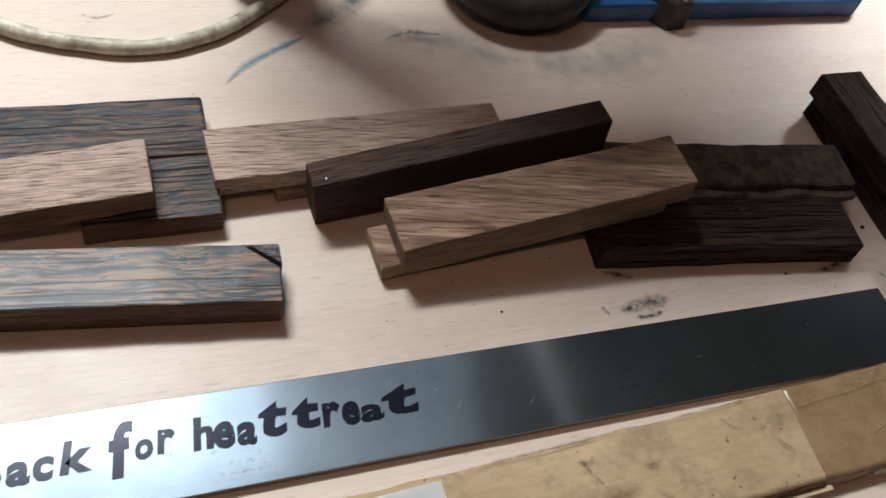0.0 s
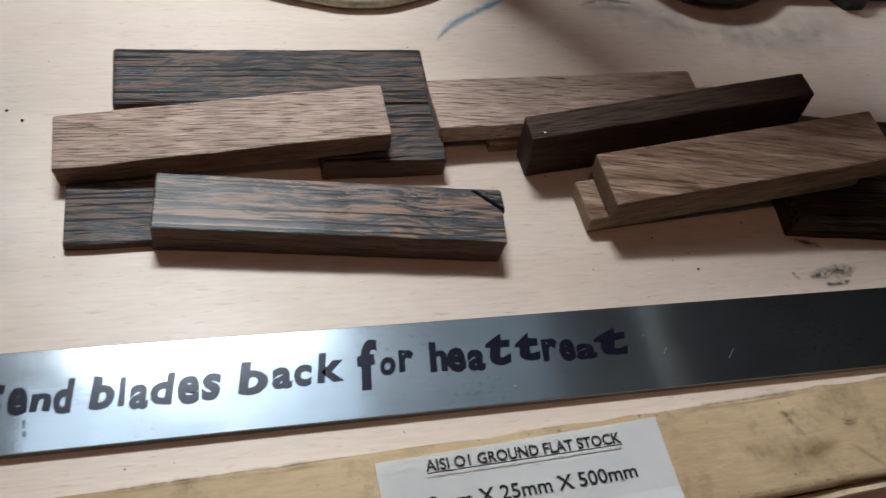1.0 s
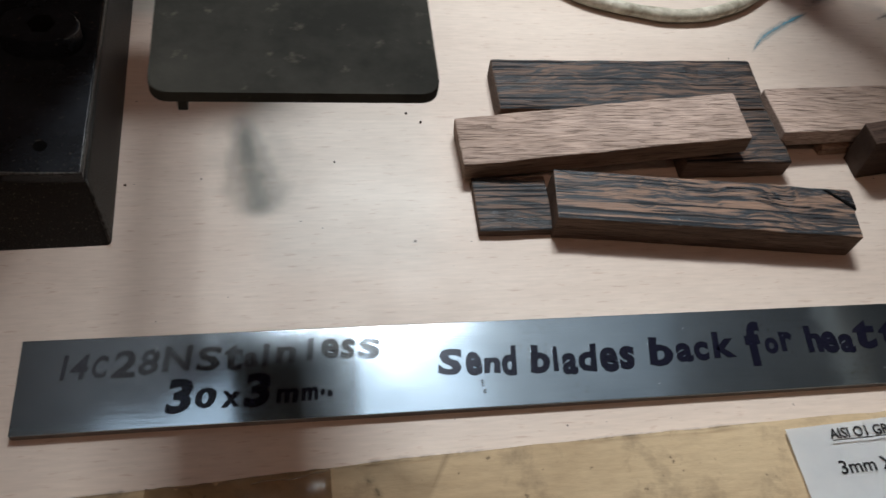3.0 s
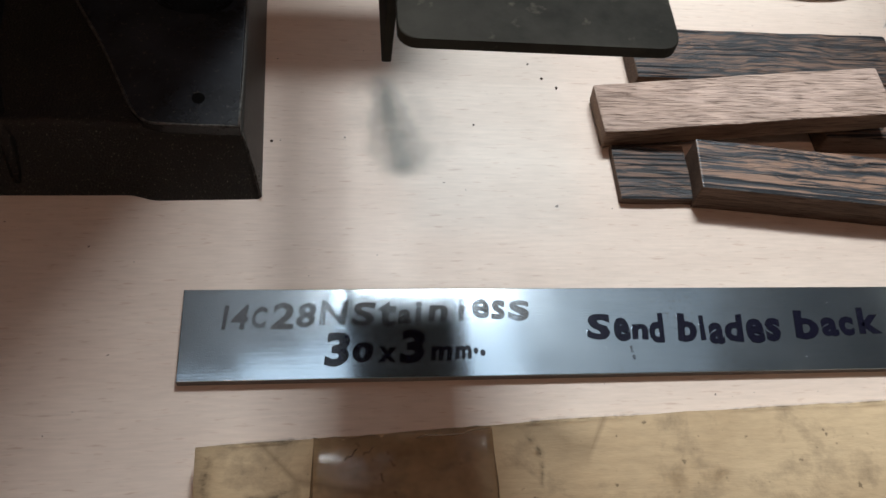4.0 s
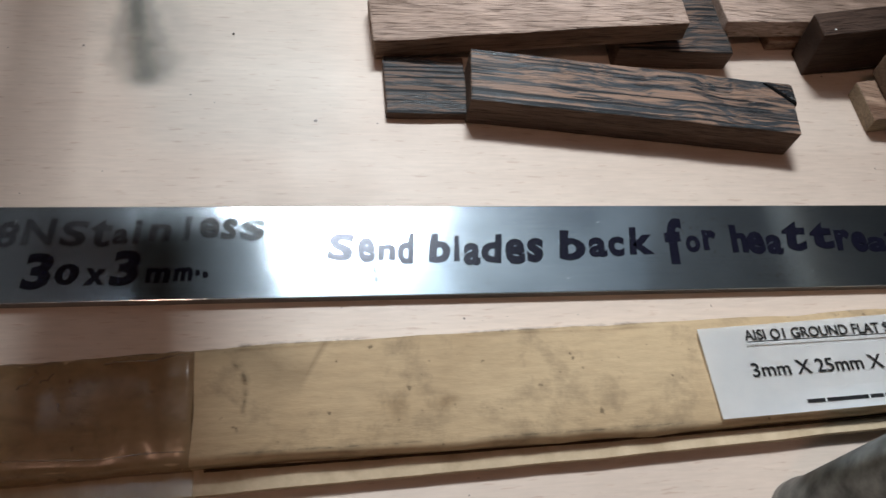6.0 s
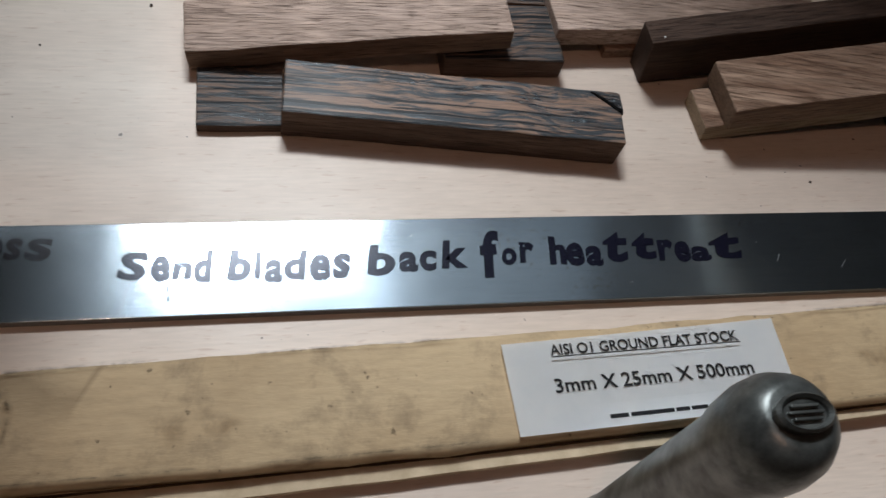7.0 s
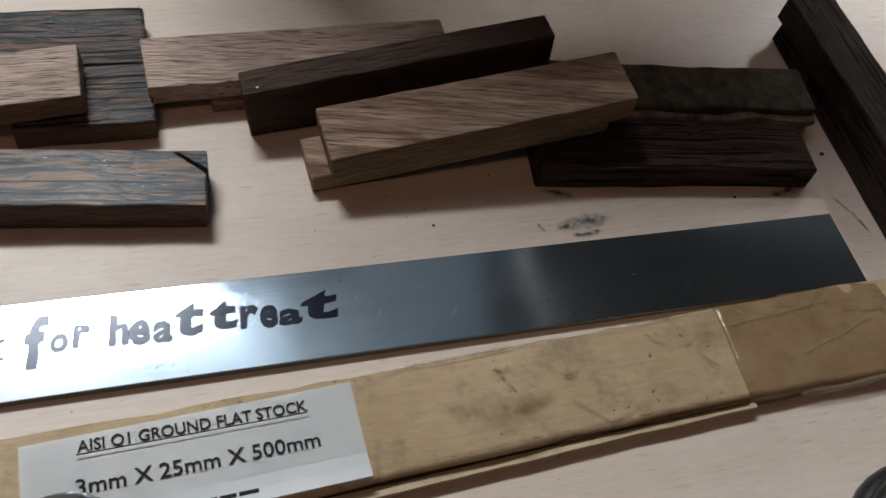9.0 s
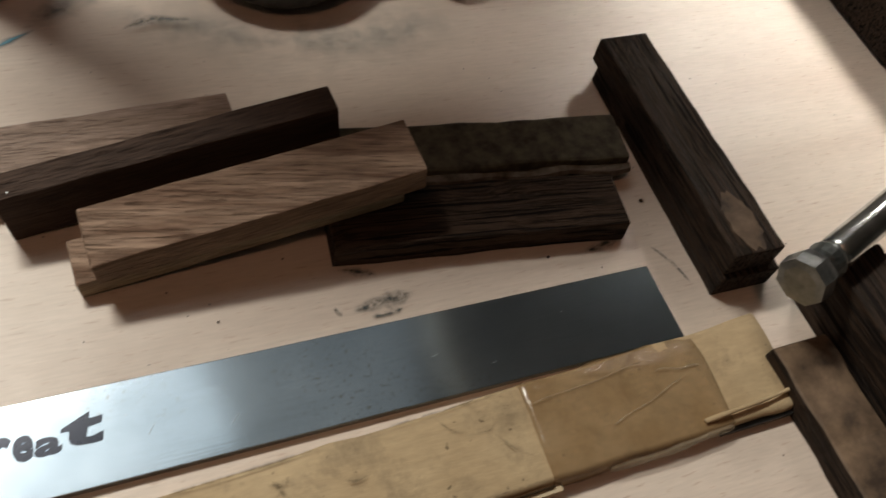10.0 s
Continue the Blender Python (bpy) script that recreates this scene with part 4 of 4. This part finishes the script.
part("rib", tube_bm([(-0.0530, 0.0700, 0.0020), (-0.0545, 0.0760, 0.0130), (-0.0580, 0.0850, 0.0172), (-0.0640, 0.105, 0.0180), (-0.066, 0.13, 0.0180), (-0.07, 0.18, 0.018)], 0.0025, 12), M_CAST, machine, "", True)
# flat near-black disc, the hole's shade put into colour
part("screw_hole", lathe_bm([(0.0021, 0.0205), (0.0021, 0.0217)], 20), M_RECESS_SHADE, machine, "near-black disc for the shade in a screw hole").matrix_local = pose(0.0022, 0.0885, 0)
boss = part("bolt_boss", prism_bm([(0.012 * math.cos(a * math.tau / 36) * (1.25 if math.cos(a * math.tau / 36) < 0 else 1.0), 0.0085 * math.sin(a * math.tau / 36)) for a in range(36)], 0.0205, 0.0300, 0.0012), M_SMOOTH, machine, "black oval bolt boss")
boss.matrix_local = pose(-0.0010, 0.1340, 0)
# flat near-black hexagon, the socket's shade put into colour
part("socket", lathe_bm([(0.0045, 0.0296), (0.0045, 0.0302)], 6), M_RECESS_SHADE, boss, "near-black hexagon for the shade in a socket")
part("column", frustum_bm([(-0.20, 0.185), (-0.016, 0.185), (-0.016, 0.29), (-0.20, 0.29)], [(-0.19, 0.19), (-0.020, 0.19), (-0.020, 0.285), (-0.19, 0.285)], 0.018, 0.46, 0.006), M_CAST, machine)
# three unseen blocks, added to keep the lamp off the bench's left end
part("motor", box_bm(-0.17, -0.030, 0.166, 0.262, 0.100, 0.300, 0.012, 3), M_CAST, machine, "unseen black block that shades the bench")
part("belt_guard", box_bm(-0.20, 0.030, 0.150, 0.167, 0.050, 0.325, 0.006, 3), M_CAST, machine, "unseen black panel that shades the bench")
part("belt_tower", box_bm(-0.25, 0.070, 0.270, 0.330, 0.018, 0.570, 0.012, 3), M_CAST, machine, "unseen tall black block that shades the bench")
# thin grey rims paint the edge highlights, with some wear
rim = [(-0.0560, 0.165, 0.0216), (-0.0400, 0.130, 0.0216), (-0.0305, 0.112, 0.0216), (-0.0220, 0.0935, 0.0216), (-0.0180, 0.0845, 0.0215), (-0.0140, 0.0797, 0.0214), (-0.008, 0.0782, 0.0213), (0.0150, 0.0777, 0.0213)]
part("worn_edge", tube_bm(smooth_path(rim, 4), 0.00042, 8, 0.6), M_EDGE_HIGHLIGHT, machine, "grey rim for highlight and wear along the paint edge", True)
part("worn_edge", tube_bm(smooth_path([(0.0150, 0.0777, 0.0213), (0.0156, 0.10, 0.0213), (0.0155, 0.14, 0.0213), (0.0155, 0.20, 0.0213)], 4), 0.00038, 8, 0.6), M_EDGE_HIGHLIGHT, machine, "grey rim for highlight and wear along the paint edge", True)
part("worn_edge", tube_bm(smooth_path([(0.0160, 0.0783, 0.0176), (0.0190, 0.0715, 0.0090), (0.0213, 0.0655, 0.0010)], 4), 0.00045, 8, 0.5), M_EDGE_HIGHLIGHT, machine, "grey rim for highlight and wear on the casting corner", True)
rest = part("work_rest", prism_bm(rounded(0.0, 0.0535, 0.0, 0.085, 0.0035), 0.0, 0.0025, 0.0003), M_REST, machine, "grimy grey steel rest plate with rounded corners")
rest.matrix_local = pose(0.0535, 0.0145, 0.1225, 0, 0, -0.5)
part("rest_bracket", box_bm(0.0538, 0.0560, 0.0420, 0.200, 0.0895, 0.1220, 0.0003), M_REST, machine, "thin steel bracket under the rest")
part("rest_arm", box_bm(-0.03, 0.0900, 0.180, 0.200, 0.0930, 0.1223, 0.001), M_CAST, machine)

# ---- white cable ----
cable_path = smooth_path([(x + (x - 0.175) * (z - 0.0032) / 0.235, y + (y + 0.093) * (z - 0.0032) / 0.235, 0.0032) for x, y, z in ((0.150, 0.300, 0.0035), (0.165, 0.235, 0.0035), (0.184, 0.201, 0.0038), (0.2040, 0.1815, 0.0060), (0.2250, 0.1690, 0.0100), (0.2465, 0.1640, 0.0120),
                          (0.2680, 0.1685, 0.0130), (0.2870, 0.1800, 0.0140), (0.3050, 0.1980, 0.0140), (0.318, 0.230, 0.012), (0.325, 0.30, 0.006), (0.33, 0.40, 0.0035))], 8)
cable = finish("white_cable", tube_bm(cable_path, 0.0029, 14, 0.15), M_CABLE, None, "", True)
tagged(cable, "grubby white electric cable looped across the bench", "cable")

# ---- blue machine ----
blue = thing("blue_machine", pose(0, 0, 0), "blue painted bench machine with a black rubber wheel", "machine")
part("rail", box_bm(0.4370, 0.5905, 0.1840, 0.2100, 0.0, 0.0100, 0.0012), M_BLUE, blue, "blue painted steel rail")
part("rail_groove", box_bm(0.498, 0.5800, 0.1895, 0.1906, 0.0098, 0.0104), M_RUBBER, blue, "dark groove")
part("body", box_bm(0.440, 0.590, 0.2102, 0.36, 0.0, 0.012, 0.002), M_BLUE, blue)
# next six parts are unseen blocks, added to cast the bench's shadows
part("post", box_bm(0.284, 0.318, 0.205, 0.222, 0.0, 0.235, 0.004), M_BLUE, blue)
part("head", box_bm(0.306, 0.470, 0.182, 0.228, 0.206, 0.240, 0.005, 3), M_BLUE, blue)
part("tall_post", box_bm(0.330, 0.352, 0.400, 0.422, 0.0, 0.495, 0.003), M_BLUE, blue)
part("top_cover", box_bm(0.265, 0.425, 0.315, 0.425, 0.490, 0.520, 0.008, 3), M_BLUE, blue)
part("neck", box_bm(0.262, 0.300, 0.228, 0.280, 0.205, 0.255, 0.004), M_BLUE, blue)
part("stand", frustum_bm([(0.464, 0.222), (0.504, 0.222), (0.504, 0.252), (0.464, 0.252)], [(0.464, 0.224), (0.502, 0.224), (0.502, 0.252), (0.464, 0.252)], 0.010, 0.21, 0.002), M_RUBBER, blue)
part("pale_bar", box_bm(0.552, 0.570, 0.100, 0.320, 0.392, 0.402, 0.002), M_CABLE, blue, "pale grey level bar")
part("bar_post", box_bm(0.550, 0.572, 0.300, 0.322, 0.0, 0.395, 0.002), M_BLUE, blue)
lug = part("black_lug", frustum_bm([(0.4660, 0.1910), (0.4765, 0.1775), (0.4875, 0.1786), (0.5030, 0.2215), (0.4665, 0.2215)], [(0.4665, 0.1915), (0.4770, 0.1783), (0.4870, 0.1794), (0.5020, 0.2205), (0.4675, 0.2205)], 0.0, 0.0140, 0.001), M_BLACK, blue, "black plastic lug")
bolt = lathe_bm([(0.0027, 0.0), (0.0027, 0.0013), (0.0021, 0.0019), (0.0013, 0.0019), (0.0011, 0.0012)], 20)
part("bolt_head", bolt, M_CHROME, lug, "bright bolt head").matrix_local = pose(0.4825, 0.1828, 0.0138, 0, 0, 0)
bolt = lathe_bm([(0.0027, 0.0), (0.0027, 0.0013), (0.0021, 0.0019), (0.0013, 0.0019), (0.0011, 0.0012)], 20)
part("bolt_head", bolt, M_CHROME, blue, "bright bolt head").matrix_local = pose(0.5835, 0.1900, 0.0098, 0, 0, 0)
wheel = bmesh.new()
R, r = 0.0290, 0.0097
rings = []
for i in range(56):
    a = i * math.tau / 56
    rings.append([wheel.verts.new(((R + r * math.cos(b * math.tau / 16)) * math.cos(a), (R + r * math.cos(b * math.tau / 16)) * math.sin(a), r * math.sin(b * math.tau / 16))) for b in range(16)])
for i in range(56):
    for b in range(16):
        wheel.faces.new((rings[i][b], rings[(i + 1) % 56][b], rings[(i + 1) % 56][(b + 1) % 16], rings[i][(b + 1) % 16]))
bmesh.ops.recalc_face_normals(wheel, faces=wheel.faces[:])
w = part("wheel", wheel, M_RUBBER, blue, "dusty black rubber wheel", True)
w.matrix_local = pose(0.4080, 0.2100, 0.0185, 14, 0, 0)
part("hub", lathe_bm([(0.021, -0.006), (0.021, 0.001), (0.0175, 0.003), (0.0065, 0.004), (0.0055, 0.008)], 40), M_CHROME, w, "pale metal hub", True)
part("axle", tube_bm([(0.408, 0.210, 0.012), (0.445, 0.240, 0.008)], 0.004, 12), M_RUBBER, blue)

# ---- dark block at the far end, stands in for an unidentified shape ----
corner_block = finish("dark_wooden_box", box_bm(0.672, 0.76, 0.105, 0.25, 0.0, 0.05, 0.003, 3), M_DARK)
tagged(corner_block, "dark brown rounded block standing in for an unidentified dark shape", "box")
